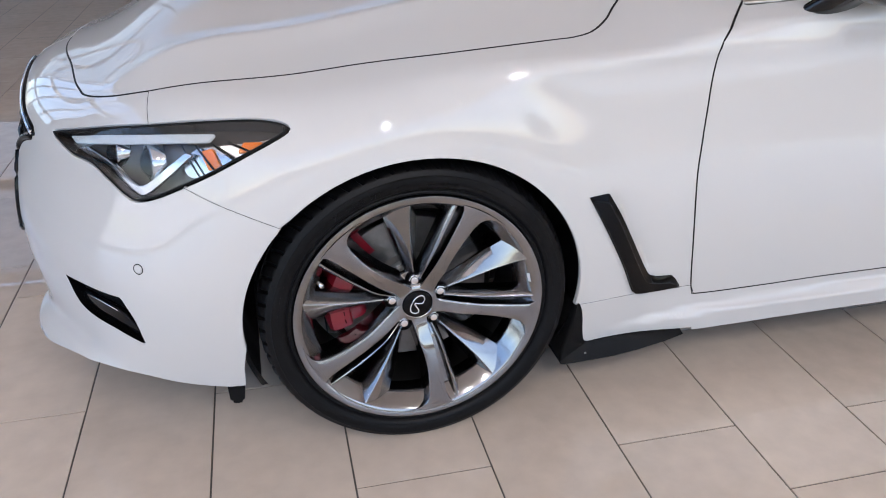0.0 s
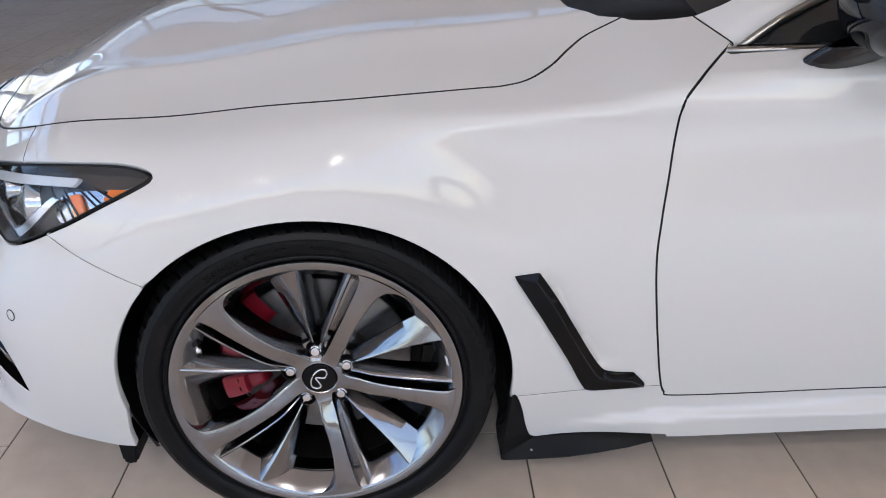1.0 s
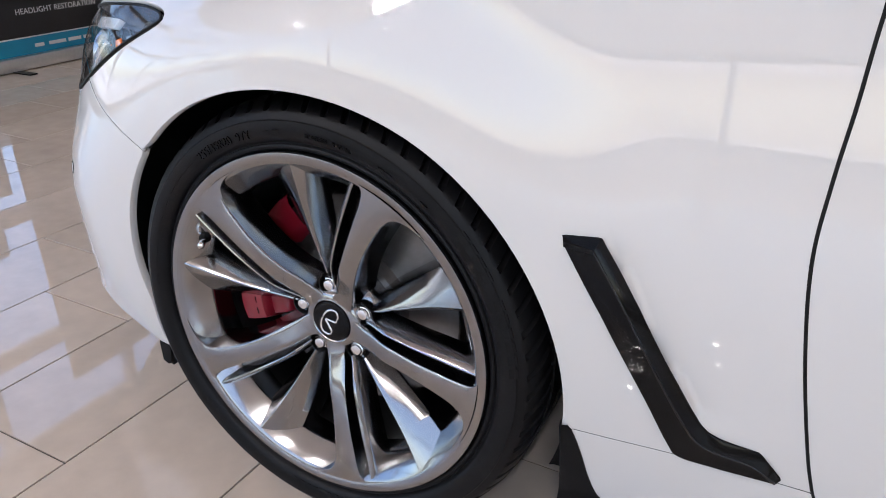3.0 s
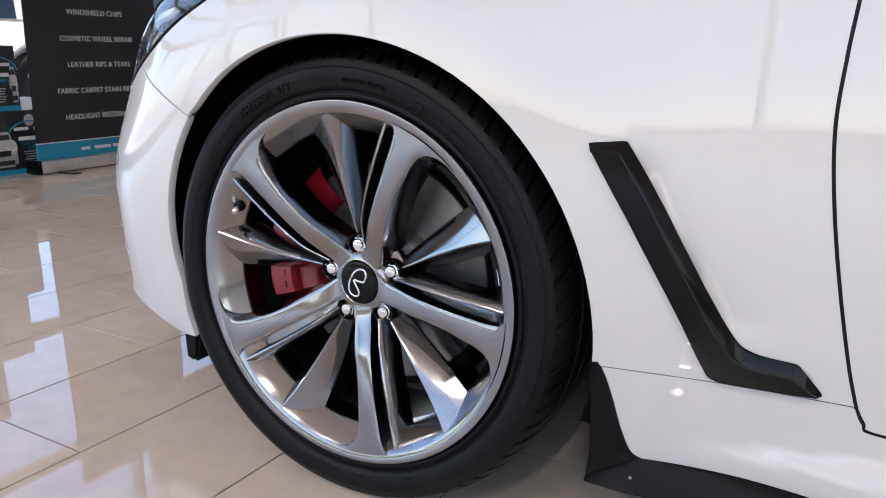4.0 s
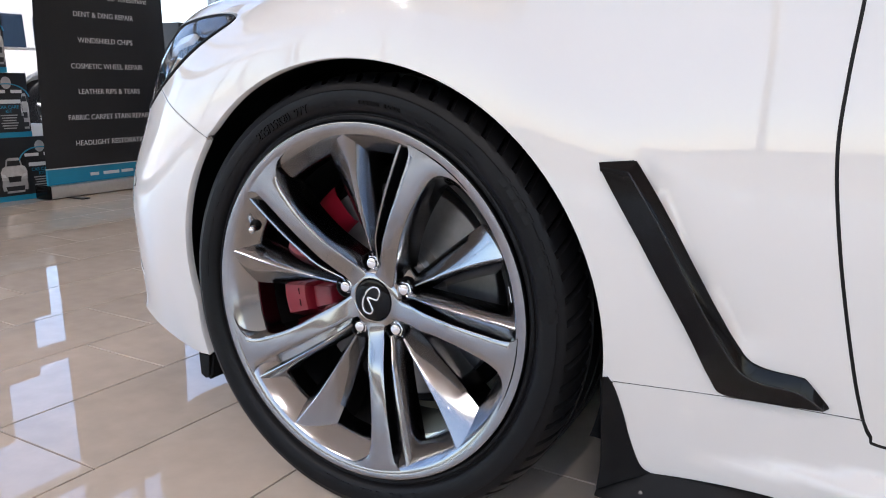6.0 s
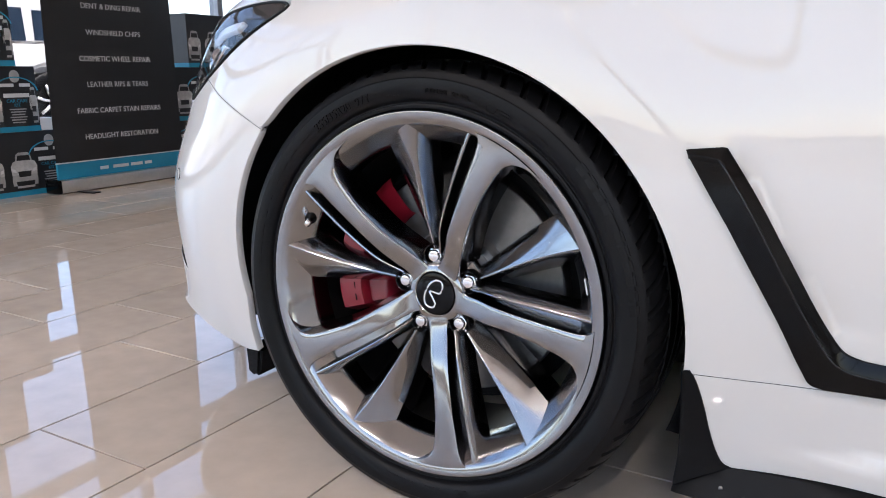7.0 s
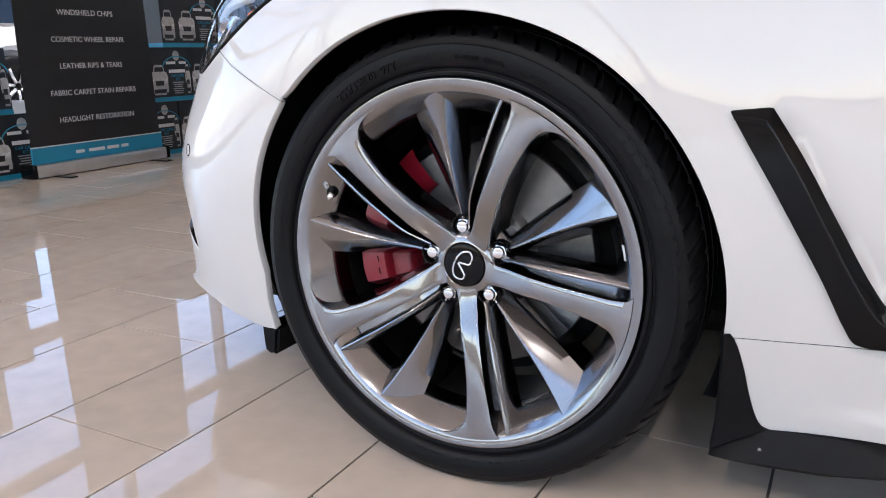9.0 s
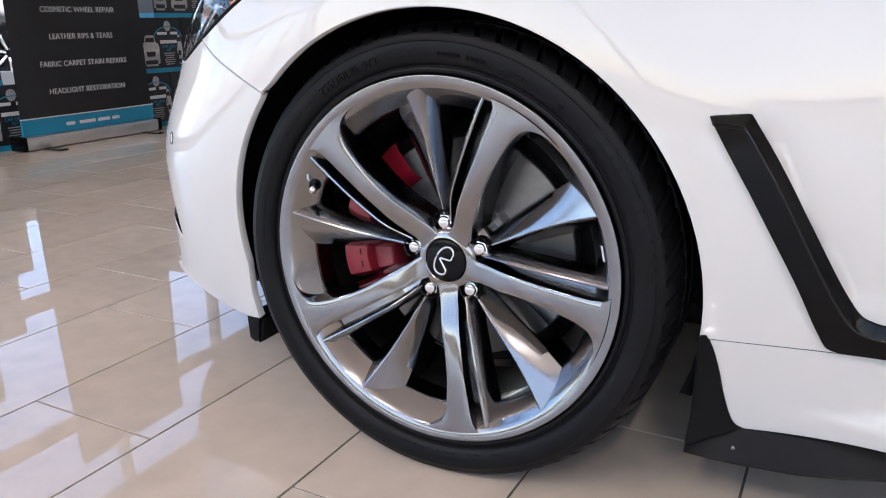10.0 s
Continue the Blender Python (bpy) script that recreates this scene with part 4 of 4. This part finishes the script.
    # grille with its dark surround
    grille = ab([(-1.40, 0.552), (-1.371, 0.517), (-1.173, 0.490), (-0.99, 0.436), (-0.90, 0.404), (-0.96, 0.374), (-1.0, 0.329), (-0.973, 0.239), (-0.985, 0.14), (-1.03, 0.09), (-1.2, 0.075), (-1.40, 0.07)])
    for far in (False, True):
        sheet("grille", grille, on_skin, PLASTIC, CAR, "black mesh grille", step=0.03, gap=-0.012, hem=0, lift=-0.03, mirror=far)
    rim = [(-1.371, 0.515), (-1.173, 0.488), (-0.99, 0.434), (-0.885, 0.404), (-0.965, 0.374), (-1.003, 0.329), (-0.979, 0.239), (-0.992, 0.14), (-1.03, 0.10), (-1.2, 0.085), (-1.4, 0.082)]
    part("grille_frame", tube(skin_pts(smooth_curve(rim, 5), -0.004), 0.011, 8), TRIM, CAR, "gloss black grille frame", True)
    part("grille_chrome", tube(skin_pts(smooth_curve(rim[:4], 5), 0.002), 0.006, 8), CHROME, CAR, "chrome strip above the grille", True)
    for n, b in enumerate(np.linspace(0.12, 0.44, 7)):
        part("grille_bar", tube(skin_pts([(-1.40, b), (-1.2, b), (-1.02, b - 0.01)], -0.02), 0.006, 6), TRIM, CAR, "", True)


def headlamp(far=False):
    out = joined(ab(smooth_curve(LAMP_REAR)), ab(smooth_curve(LAMP_FRONT)))
    lamp = sheet("headlamp", out, on_skin, LAMP_HOUSING, CAR, "clear headlamp with dark housing and bright light guide", step=0.014, gap=-0.002, hem=0, lift=-0.045, mirror=far)
    sheet("lens", out, on_skin, LENS, lamp, "clear lens", step=0.014, gap=0.002, hem=0, lift=-0.001, mirror=far)
    if far:
        return
    ring = inset(even(out, 0.008), 0.003)
    a, b = on_skin(ring), on_skin(inset(ring, -0.001))
    n = skin_normal(a)
    part("housing_wall", loft([list(map(tuple, np.vstack([a, a[:1]]) - 0.0015 * np.vstack([n, n[:1]]))), list(map(tuple, np.vstack([b, b[:1]]) - 0.047 * np.vstack([n, n[:1]])))]), LAMP_HOUSING, lamp, "", True)
    part("lens_seal", tube(np.array(on_skin(inset(even(out, 0.006), 0.004))) - 0.001 * skin_normal(on_skin(inset(even(out, 0.006), 0.004))), 0.0022, 6, True), SEAM, lamp, "black lens seal", True)
    drl = ab(smooth_curve([(-0.705, 0.434), (-0.564, 0.453), (-0.426, 0.462), (-0.29, 0.468)], 6)), ab(smooth_curve([(-0.302, 0.453), (-0.423, 0.446), (-0.558, 0.436), (-0.680, 0.423)], 6))
    sheet("light_guide", np.vstack(drl), on_skin, LIGHT_GUIDE, lamp, "white light guide strip", step=0.01, gap=0, hem=0.01, lift=-0.012)
    vee = np.vstack([ab(smooth_curve([(-0.66, 0.412), (-0.56, 0.383), (-0.493, 0.349), (-0.445, 0.338), (-0.39, 0.375), (-0.335, 0.424)], 5)), ab(smooth_curve([(-0.348, 0.427), (-0.40, 0.385), (-0.446, 0.355), (-0.487, 0.365), (-0.55, 0.396), (-0.64, 0.419)], 5))])
    sheet("vee_guide", vee, on_skin, LAMP_CHROME, lamp, "silver vee-shaped light guide", step=0.008, gap=0, hem=0.012, lift=-0.014)
    for a, b, r in ((-0.448, 0.404, 0.031), (-0.560, 0.420, 0.024)):
        p = skin(np.array([a]), np.array([b]))[0]
        n = skin_normal(p)
        m = Vector((-0.93, -0.30, 0.08)).to_track_quat("-Y", "Z").to_matrix().to_4x4()
        at = Matrix.Translation(Vector(p - 0.040 * n)) @ m
        for name, prof, mt in (("projector_ring", [(r * 1.25, 0.02), (r * 1.25, -0.004), (r * 1.12, -0.008), (r * 1.0, -0.003), (r, 0.02)], LAMP_CHROME), ("projector", [(r, 0.004), (r * 0.9, -0.008), (r * 0.6, -0.017), (r * 0.3, -0.021), (0.0004, -0.022)], TRIM)):
            ob = part(name, lathe(prof, 40), mt, lamp, "", True)
            ob.matrix_world = at
    bowl = ab(smooth_curve([(-0.345, 0.432), (-0.30, 0.446), (-0.22, 0.460), (-0.18, 0.468), (-0.215, 0.440), (-0.27, 0.407), (-0.33, 0.378), (-0.36, 0.390)], 4, True))
    sheet("side_reflector", bowl, on_skin, LAMP_CHROME, lamp, "silver side reflector", step=0.01, gap=0, hem=0.008, lift=-0.034)
    for k, (p, q) in enumerate((((-0.365, 0.447), (-0.322, 0.380)), ((-0.335, 0.450), (-0.290, 0.392)), ((-0.300, 0.453), (-0.245, 0.412)), ((-0.265, 0.457), (-0.212, 0.432)))):
        part("reflector_fin", tube(skin_pts([p, ((p[0] + q[0]) / 2, (p[1] + q[1]) / 2), q], -0.024), 0.0022, 6), SEAM, lamp, "", True)
    for o in ([(-0.322, 0.432), (-0.300, 0.440), (-0.283, 0.402), (-0.305, 0.395)], [(-0.235, 0.456), (-0.200, 0.458), (-0.222, 0.440), (-0.246, 0.434)]):
        sheet("turn_signal", ab(o), on_skin, AMBER, lamp, "amber turn signal reflector", step=0.008, gap=0, hem=0.006, lift=-0.026)


def greenhouse():
    """Pillars, glass, roof, mirror and the closed rest of the body."""
    def arc(y_out, z_out, x, crown=0.06):
        w = YC - y_out
        return [(x + 0.0, YC - w * u, z_out + crown * (1 - u * u)) for u in np.linspace(1, -1, 17)]
    glass = loft([arc(0.235, 0.955, 0.74, 0.065), arc(0.26, 1.06, 0.95, 0.04), arc(0.30, 1.20, 1.25, 0.05), arc(0.34, 1.31, 1.52, 0.055)])
    part("windscreen", glass, WINDOW_GLASS, CAR, "dark windscreen", True)
    rows = []
    for x, sink in ((0.46, 0.022), (0.53, 0.022), (0.60, 0.022), (0.68, 0.024), (0.76, 0.034)):
        top = on_top(np.stack([np.full(29, x), np.linspace(0.19, 2 * YC - 0.19, 29)], -1))
        rows.append([(p[0], p[1], p[2] - sink) for p in top])
    part("cowl", loft(rows), PLASTIC, CAR, "black plastic wiper cowl", True)
    part("roof", loft([arc(0.34, 1.315, 1.50, 0.055), arc(0.33, 1.335, 1.8, 0.06), arc(0.34, 1.30, 2.4, 0.06), arc(0.37, 1.18, 2.9, 0.05), arc(0.36, 1.02, 3.3, 0.04), arc(0.33, 0.95, 3.7, 0.03)]), PAINT, CAR, "", True)
    for side in (1, -1):
        flip = (lambda p: p) if side == 1 else (lambda p: (p[0], 2 * YC - p[1], p[2]))
        pil = [((0.714, 0.234, 0.9665), (0.754, 0.134, 0.929)), ((0.76, 0.222, 0.988), (0.79, 0.140, 0.957)), ((0.80, 0.220, 1.008), (0.83, 0.147, 0.983)), ((1.0, 0.245, 1.10), (1.05, 0.19, 1.085)), ((1.3, 0.29, 1.23), (1.36, 0.245, 1.22)), ((1.55, 0.335, 1.325), (1.60, 0.295, 1.305)), ((1.9, 0.325, 1.345), (1.9, 0.285, 1.315)), ((2.5, 0.35, 1.28), (2.5, 0.30, 1.24)), ((3.0, 0.38, 1.14), (3.0, 0.30, 1.08))]
        rows = [[flip(a), flip(tuple((np.array(a) + b) / 2 + (0, -0.008, 0.004))), flip(b), flip((b[0], b[1] + 0.012, b[2] - 0.014))] for a, b in pil]
        part("pillar", loft(rows), PAINT, CAR, "", True)
        top = [(p[1][0] + 0.008, p[1][1] + 0.004, p[1][2] - 0.010) for p in pil]
        part("window_trim", tube([flip(p) for p in top], 0.008, 8), SATIN, CAR, "satin chrome window trim", True)
        win = [[flip((x, y + 0.010, z)), flip((x, float(np.interp(x, (0.75, 1.0, 2.0, 3.0), (0.118, 0.110, 0.10, 0.14))) + 0.012, float(np.interp(x, (0.75, 2.0, 3.0), (0.936, 0.955, 0.985)))))] for x, y, z in top]
        part("side_window", loft(win), WINDOW_GLASS, CAR, "dark tinted side window", True)
        belt = [flip((x, float(np.interp(x, (0.73, 1.0, 2.0, 2.9), (0.108, 0.098, 0.09, 0.12))), float(np.interp(x, (0.73, 2.0, 2.9), (0.930, 0.950, 0.975))))) for x in np.linspace(0.735, 2.9, 20)]
        part("belt_trim", tube(belt, 0.0075, 8), SATIN, CAR, "satin chrome belt strip", True)
        # mirror: stalk and rounded housing
        foot = bmesh.new()
        rings = []
        for z, cx, cy, rx, ry in ((0.872, 0.965, 0.110, 0.050, 0.028), (0.888, 0.945, 0.098, 0.068, 0.036), (0.915, 0.945, 0.085, 0.078, 0.042), (0.950, 0.965, 0.050, 0.080, 0.044), (0.985, 0.985, 0.01, 0.075, 0.040)):
            rings.append([flip((cx - 0.05 + rx * math.cos(a), cy + ry * math.sin(a), z - 0.018 + 0.012 * math.cos(a))) for a in np.linspace(0, 2 * math.pi, 20)])
        stalk = part("mirror", loft(rings), MIRROR_BLACK, CAR, "gloss black door mirror", True)
        cap = bmesh.new()
        bmesh.ops.create_uvsphere(cap, u_segments=28, v_segments=18, radius=1.0)
        for v in cap.verts:
            q = v.co
            v.co = flip((0.975 + 0.105 * np.sign(q.x) * abs(q.x) ** 0.8 * (1 - 0.15 * q.y), -0.045 - 0.140 * np.sign(q.y) * abs(q.y) ** 0.75, 1.040 + 0.098 * np.sign(q.z) * abs(q.z) ** 0.75))
        part("mirror_cap", cap, MIRROR_BLACK, stalk, "", True)
    # the rest of the body
    quarter = joined(ab(np.array([(2.02, -0.16), (2.02, -0.04), (2.05, 0.3), (2.0, 0.665)])), ab(np.array([(2.0, 0.665), (2.8, 0.66), (3.5, 0.68), (3.9, 0.60), (3.95, 0.2), (3.9, -0.1), (3.3, -0.12)])), ab(side_arch(2.85)), ab(np.array([(2.35, -0.16), (2.02, -0.16)])))
    for far in (False, True):
        sheet("quarter_panel", quarter, on_skin, PAINT, CAR, step=0.04, mirror=far)
    part("boot_lid", loft([[(3.3, YC - w, 0.99) for w in np.linspace(0.72, -0.72, 9)], [(3.75, YC - w, 0.97) for w in np.linspace(0.70, -0.70, 9)], [(3.84, YC - w, 0.80) for w in np.linspace(0.72, -0.72, 9)], [(3.84, YC - w, 0.40) for w in np.linspace(0.76, -0.76, 9)], [(3.75, YC - w, 0.22) for w in np.linspace(0.74, -0.74, 9)]]), PAINT, CAR, "", True)
    # Unseen boxes under and in the car, added to stop light leaking through.
    part("underbody_light_block", boxed((0.44, 0.10, 0.15), (2.45, 1.68, 0.24), 0.01), PLASTIC, CAR)
    part("nose_light_block", boxed((-0.72, 0.22, 0.16), (-0.40, 1.56, 0.22), 0.01), PLASTIC, CAR)
    part("rear_light_block", boxed((3.25, 0.2, 0.2), (3.75, 1.58, 0.28), 0.01), PLASTIC, CAR)
    part("bulkhead", boxed((0.42, 0.12, 0.2), (0.56, 1.66, 0.85), 0.01), PLASTIC, CAR)
    part("engine_light_block", boxed((-0.70, 0.40, 0.145), (0.43, 1.38, 0.60), 0.02), PLASTIC, CAR)


def side_arch(x):
    s = np.radians(np.linspace(-8, 188, 30))
    return chart(flank(x + 0.37 * np.cos(s), ARCH_Z + 0.37 * np.sin(s)))


trims()
headlamp()
headlamp(True)
greenhouse()

wheel((0.001, -0.018, HUB_Z), steer=0.75)
wheel((2.85, -0.018, HUB_Z), False)
wheel((0, 2 * YC + 0.018, HUB_Z), False, True, 0.75)
wheel((2.85, 2 * YC + 0.018, HUB_Z), False, True)
wheel_well()


# ---- the display behind the car ----
def on_board(words, size, at, board, material, name="lettering", lean=0.0):
    """Flat words on a face that looks along +x, reading along +y."""
    me = text_mesh(words, size, 0.0006)
    for v in me.vertices:
        v.co = (at[0] + v.co.z, at[1] + v.co.x + lean * v.co.y, at[2] + v.co.y)
    return link(name, me, material, board, "", False)


def banner():
    board = empty("roll_up_banner", "tall charcoal roll-up banner with white lettering, on an aluminium base", "banner", (-3.54, 2.27, 0.0))
    board.rotation_euler = (0, 0, radians(1.0))
    rows = []
    for y in np.linspace(-0.475, 0.475, 24):
        curl = 0.012 * (y / 0.475) ** 4
        rows.append([(-curl + 0.004 * math.sin(9 * y + 3 * z) * 0.3, y * (1 - 0.045 * max(0, z - 0.1)), z) for z in (0.176, 0.5, 0.9, 1.3, 1.7, 2.0)])
    part("banner_sheet", loft(rows), BANNER_DARK, board, "charcoal printed sheet", True)
    part("banner_back", boxed((-0.020, -0.43, 0.176), (-0.016, 0.43, 1.99)), WHITE_CARD, board)
    part("teal_band", boxed((-0.016, -0.475, 0.080), (0.001, 0.475, 0.170)), TEAL, board, "teal band along the foot")
    part("band_line", boxed((-0.016, -0.475, 0.170), (0.002, 0.475, 0.176)), WHITE_LETTER, board)
    part("base", boxed((-0.075, -0.485, 0.004), (0.035, 0.478, 0.078), 0.014), ALUMINIUM, board, "aluminium banner base", 40)
    for y in (-0.500, 0.485):
        part("end_cap", boxed((-0.078, y - 0.012, 0.002), (0.038, y + 0.018, 0.084), 0.012), TRIM, board, "black plastic end cap", 40)
    for y in (-0.36, 0.36):
        part("foot", boxed((-0.16, y - 0.025, 0.0), (0.17, y + 0.025, 0.008), 0.003), TRIM, board, "black swivel foot")
    part("top_rail", boxed((-0.02, -0.44, 1.99), (0.008, 0.44, 2.02), 0.004), ALUMINIUM, board)
    for words, z in (("HEADLIGHT RESTORATION", 0.312), ("FABRIC CARPET STAIN REPAIRS", 0.464), ("LEATHER RIPS & TEARS", 0.615), ("COSMETIC WHEEL REPAIR", 0.763), ("WINDSHIELD CHIPS", 0.913), ("DENT & DING REPAIR", 1.062)):
        on_board(words, 0.0435, (0.004, -0.005, z), board, WHITE_LETTER)
    on_board("Car Investment", 0.048, (0.004, 0.17, 1.172), board, WHITE_LETTER, lean=0.25)
    for y, w in ((-0.165, 0.06), (-0.045, 0.115), (0.075, 0.09), (0.165, 0.055)):
        part("print_bar", boxed((0.001, y - w / 2, 0.113), (0.0025, y + w / 2, 0.132)), WHITE_LETTER, board, "pale unreadable web address")


def kit_box():
    """A dark card box with a teal foot, a label panel and grey pictures."""
    wide, high, deep = 0.525, 0.360, 0.34
    bx = empty("kit_box", "dark printed car care kit box stacked beside the banner", "box", group="stacked kit boxes")
    part("carton", boxed((-deep, 0, 0), (0, wide, high), 0.003), CARD, bx)
    part("teal_foot", boxed((-deep - 0.0008, -0.0008, 0.0), (0.0012, wide + 0.0008, 0.030)), TEAL, bx, "teal foot band")
    y = 0.40
    part("label_panel", boxed((0.0, y - 0.085, 0.030), (0.0018, y + 0.085, 0.225)), CARD, bx)
    arch_pts = [(0.002, y + 0.13 * math.cos(a), 0.215 + 0.085 * math.sin(a)) for a in np.linspace(0.15, math.pi - 0.15, 18)]
    part("arc", tube(arch_pts, 0.0035, 6), TEAL, bx)
    head = bmesh.new()
    ring = [head.verts.new((0.003, y + 0.030 * math.cos(a), 0.305 + 0.034 * math.sin(a))) for a in np.linspace(0, 2 * math.pi, 20, endpoint=False)]
    head.faces.new(ring)
    part("badge", head, GREY_PRINT, bx, "round grey badge")
    for dy, w in ((-0.052, 0.085), (0.055, 0.065)):
        part("print_bar", boxed((0.002, y + dy - w / 2, 0.248), (0.0032, y + dy + w / 2, 0.266)), WHITE_LETTER, bx)
    part("print_bar", boxed((0.002, y - 0.075, 0.190), (0.0032, y + 0.075, 0.212)), WHITE_LETTER, bx)
    on_board("CAR CARE", 0.026, (0.003, y, 0.170), bx, TEAL)
    on_board("KIT", 0.026, (0.003, y, 0.146), bx, TEAL)
    for n in range(6):
        w = 0.10 - 0.012 * (n % 3)
        part("print_bar", boxed((0.002, y - w / 2, 0.122 - 0.0145 * n), (0.003, y + w / 2, 0.128 - 0.0145 * n)), GREY_PRINT, bx)
    for c, k in ((0.235, 1.0), (0.062, 0.74), (0.497, 0.32)):
        # a plain picture of a vehicle's front: cabin, bonnet, lower body, dark glass, lamps and grille
        def print_on(name, pts, lift, ink, label=""):
            bm = bmesh.new()
            loop = [bm.verts.new((lift, min(max(c + k * u, 0.004), wide - 0.004), v)) for u, v in pts]
            bm.faces.new(loop)
            part(name, bm, ink, bx, label)
        print_on("picture", [(-0.050, 0.196), (-0.042, 0.236), (-0.028, 0.246), (0.028, 0.246), (0.042, 0.236), (0.050, 0.196)], 0.0016, GREY_PRINT, "grey printed vehicle")
        print_on("picture", [(-0.074, 0.120), (-0.078, 0.165), (-0.066, 0.192), (-0.050, 0.200), (0.050, 0.200), (0.066, 0.192), (0.078, 0.165), (0.074, 0.120)], 0.0018, PALE_PRINT)
        print_on("picture", [(-0.070, 0.046), (-0.076, 0.090), (-0.072, 0.122), (0.072, 0.122), (0.076, 0.090), (0.070, 0.046)], 0.0017, GREY_PRINT)
        print_on("picture", [(-0.040, 0.201), (-0.034, 0.230), (0.034, 0.230), (0.040, 0.201)], 0.0022, CARD)
        print_on("picture", [(-0.034, 0.108), (-0.040, 0.140), (0.040, 0.140), (0.034, 0.108)], 0.0024, CARD)
        print_on("picture", [(-0.050, 0.058), (-0.056, 0.084), (0.056, 0.084), (0.050, 0.058)], 0.0022, CARD)
        for side in (-1, 1):
            print_on("picture", [(side * 0.046, 0.134), (side * 0.052, 0.152), (side * 0.072, 0.158), (side * 0.070, 0.140)], 0.0024, WHITE_LETTER)
            print_on("picture", [(side * 0.052, 0.034), (side * 0.052, 0.060), (side * 0.074, 0.060), (side * 0.074, 0.034)], 0.0020, CARD)
    return bx


def kit_stack():
    first = kit_box()
    spots = [(0.905, 0), (1.44, 0), (1.975, 0), (2.505, 0), (3.035, 0), (3.565, 0), (0.755, 1), (1.285, 1), (2.655, 1), (3.185, 1), (3.715, 1), (0.645, 2), (1.175, 2), (2.95, 2), (3.48, 2), (0.455, 3), (0.985, 3)]
    rnd = random.Random(4)
    for n, (y, row) in enumerate(spots):
        m = Matrix.Translation((-3.655 - 0.012 * rnd.random(), y, 0.3605 * row)) @ Matrix.Rotation(radians(rnd.uniform(-0.8, 0.8)), 4, "Z")
        if n == 0:
            first.matrix_world = m
        else:
            copy_thing(first, m)
    small = part("white_carton", boxed((-3.80, 1.80, 0.3606), (-3.665, 1.915, 0.43), 0.002), WHITE_CARD)
    tagged(small, "small plain white carton on the dark boxes", "box")


def suv(at, turn, paint, label):
    """A parked off-roader: rounded body, glasshouse, arches and wheels."""
    car = empty("parked_suv", label, "car", at)
    car.rotation_euler = (0, 0, radians(turn))
    half = 0.95
    out = [(-2.3, 0.45), (-2.32, 0.75), (-2.2, 1.02), (-1.1, 1.10), (-1.0, 1.12), (2.2, 1.14), (2.34, 1.0), (2.36, 0.5), (2.2, 0.38)]
    def scallop(cx):
        return [(cx + 0.50 * math.cos(a), 0.38 + 0.48 * math.sin(a)) for a in np.linspace(0.02, math.pi - 0.02, 14)]
    low = out + scallop(1.45) + [(0.8, 0.32), (-0.8, 0.32)] + scallop(-1.45) + [(-2.1, 0.38)]
    part("body", slab(low, -half, half, 0.05), paint, car, "", 40)
    cab = [(-1.05, 1.10), (-0.45, 1.66), (-0.1, 1.72), (1.9, 1.72), (2.15, 1.60), (2.28, 1.12)]
    part("cab", slab(cab, -half + 0.08, half - 0.08, 0.06), paint, car, "", 40)
    for side in (-1, 1):
        for a, b in (((-0.80, 1.17), (0.25, 1.58)), ((0.36, 1.17), (1.2, 1.58)), ((1.32, 1.18), (2.08, 1.56))):
            q = [(a[0], a[1]), (b[0], a[1]), (b[0] - 0.02, b[1]), (max(a[0], -0.42), b[1])]
            part("window", slab(q, side * (half - 0.078), side * (half - 0.070), 0.0), BLUE_GLASS, car, "blue tinted window")
    part("windscreen", slab([(-1.02, 1.15), (-0.98, 1.15), (-0.46, 1.62), (-0.50, 1.62)], -0.72, 0.72, 0.0), BLUE_GLASS, car)
    part("rear_window", slab([(2.20, 1.20), (2.285, 1.20), (2.17, 1.58), (2.10, 1.58)], -0.68, 0.68, 0.0), BLUE_GLASS, car)
    for x in (-1.45, 1.45):
        for side in (-1, 1):
            tyre = part("tyre", lathe([(0.25, 0.02), (0.27, 0.0), (0.36, 0.0), (0.385, 0.02), (0.39, 0.08), (0.385, 0.22), (0.25, 0.24)], 48), RUBBER, car, "", 40)
            m = Matrix.Translation((x, side * (half + 0.01), 0.39)) @ (Matrix.Identity(4) if side == -1 else Matrix.Rotation(math.pi, 4, "Z"))
            tyre.matrix_local = m
            part("rim", lathe([(0.255, 0.03), (0.245, 0.012), (0.22, 0.03), (0.06, 0.05), (0.03, 0.03), (0.001, 0.03)], 48), PLASTIC, tyre, "", 40)
            for k in range(7):
                s = radians(360 * k / 7 + 10)
                sp = tube([(0.05 * math.cos(s), 0.03, 0.05 * math.sin(s)), (0.15 * math.cos(s + 0.05), 0.02, 0.15 * math.sin(s + 0.05)), (0.245 * math.cos(s), 0.018, 0.245 * math.sin(s))], 0.020, 8)
                part("rim_spoke", sp, ALUMINIUM, tyre, "", True)
    part("door_handle", boxed((0.55, -half - 0.02, 1.0), (0.75, -half + 0.01, 1.03), 0.006), TRIM, car)
    part("tail_lamp", boxed((2.28, -half + 0.02, 0.85), (2.365, -half + 0.20, 1.08), 0.01), CALIPER_RED, car, "red tail lamp")
    return car


banner()
kit_stack()
suv((-10.0, 4.1, -0.05), 90, WHITE_CARD, "white off-road vehicle parked outside the window")
suv((-12.6, 7.85, -0.05), 90, WHITE_CARD, "white off-road vehicle parked further outside")

tiles()
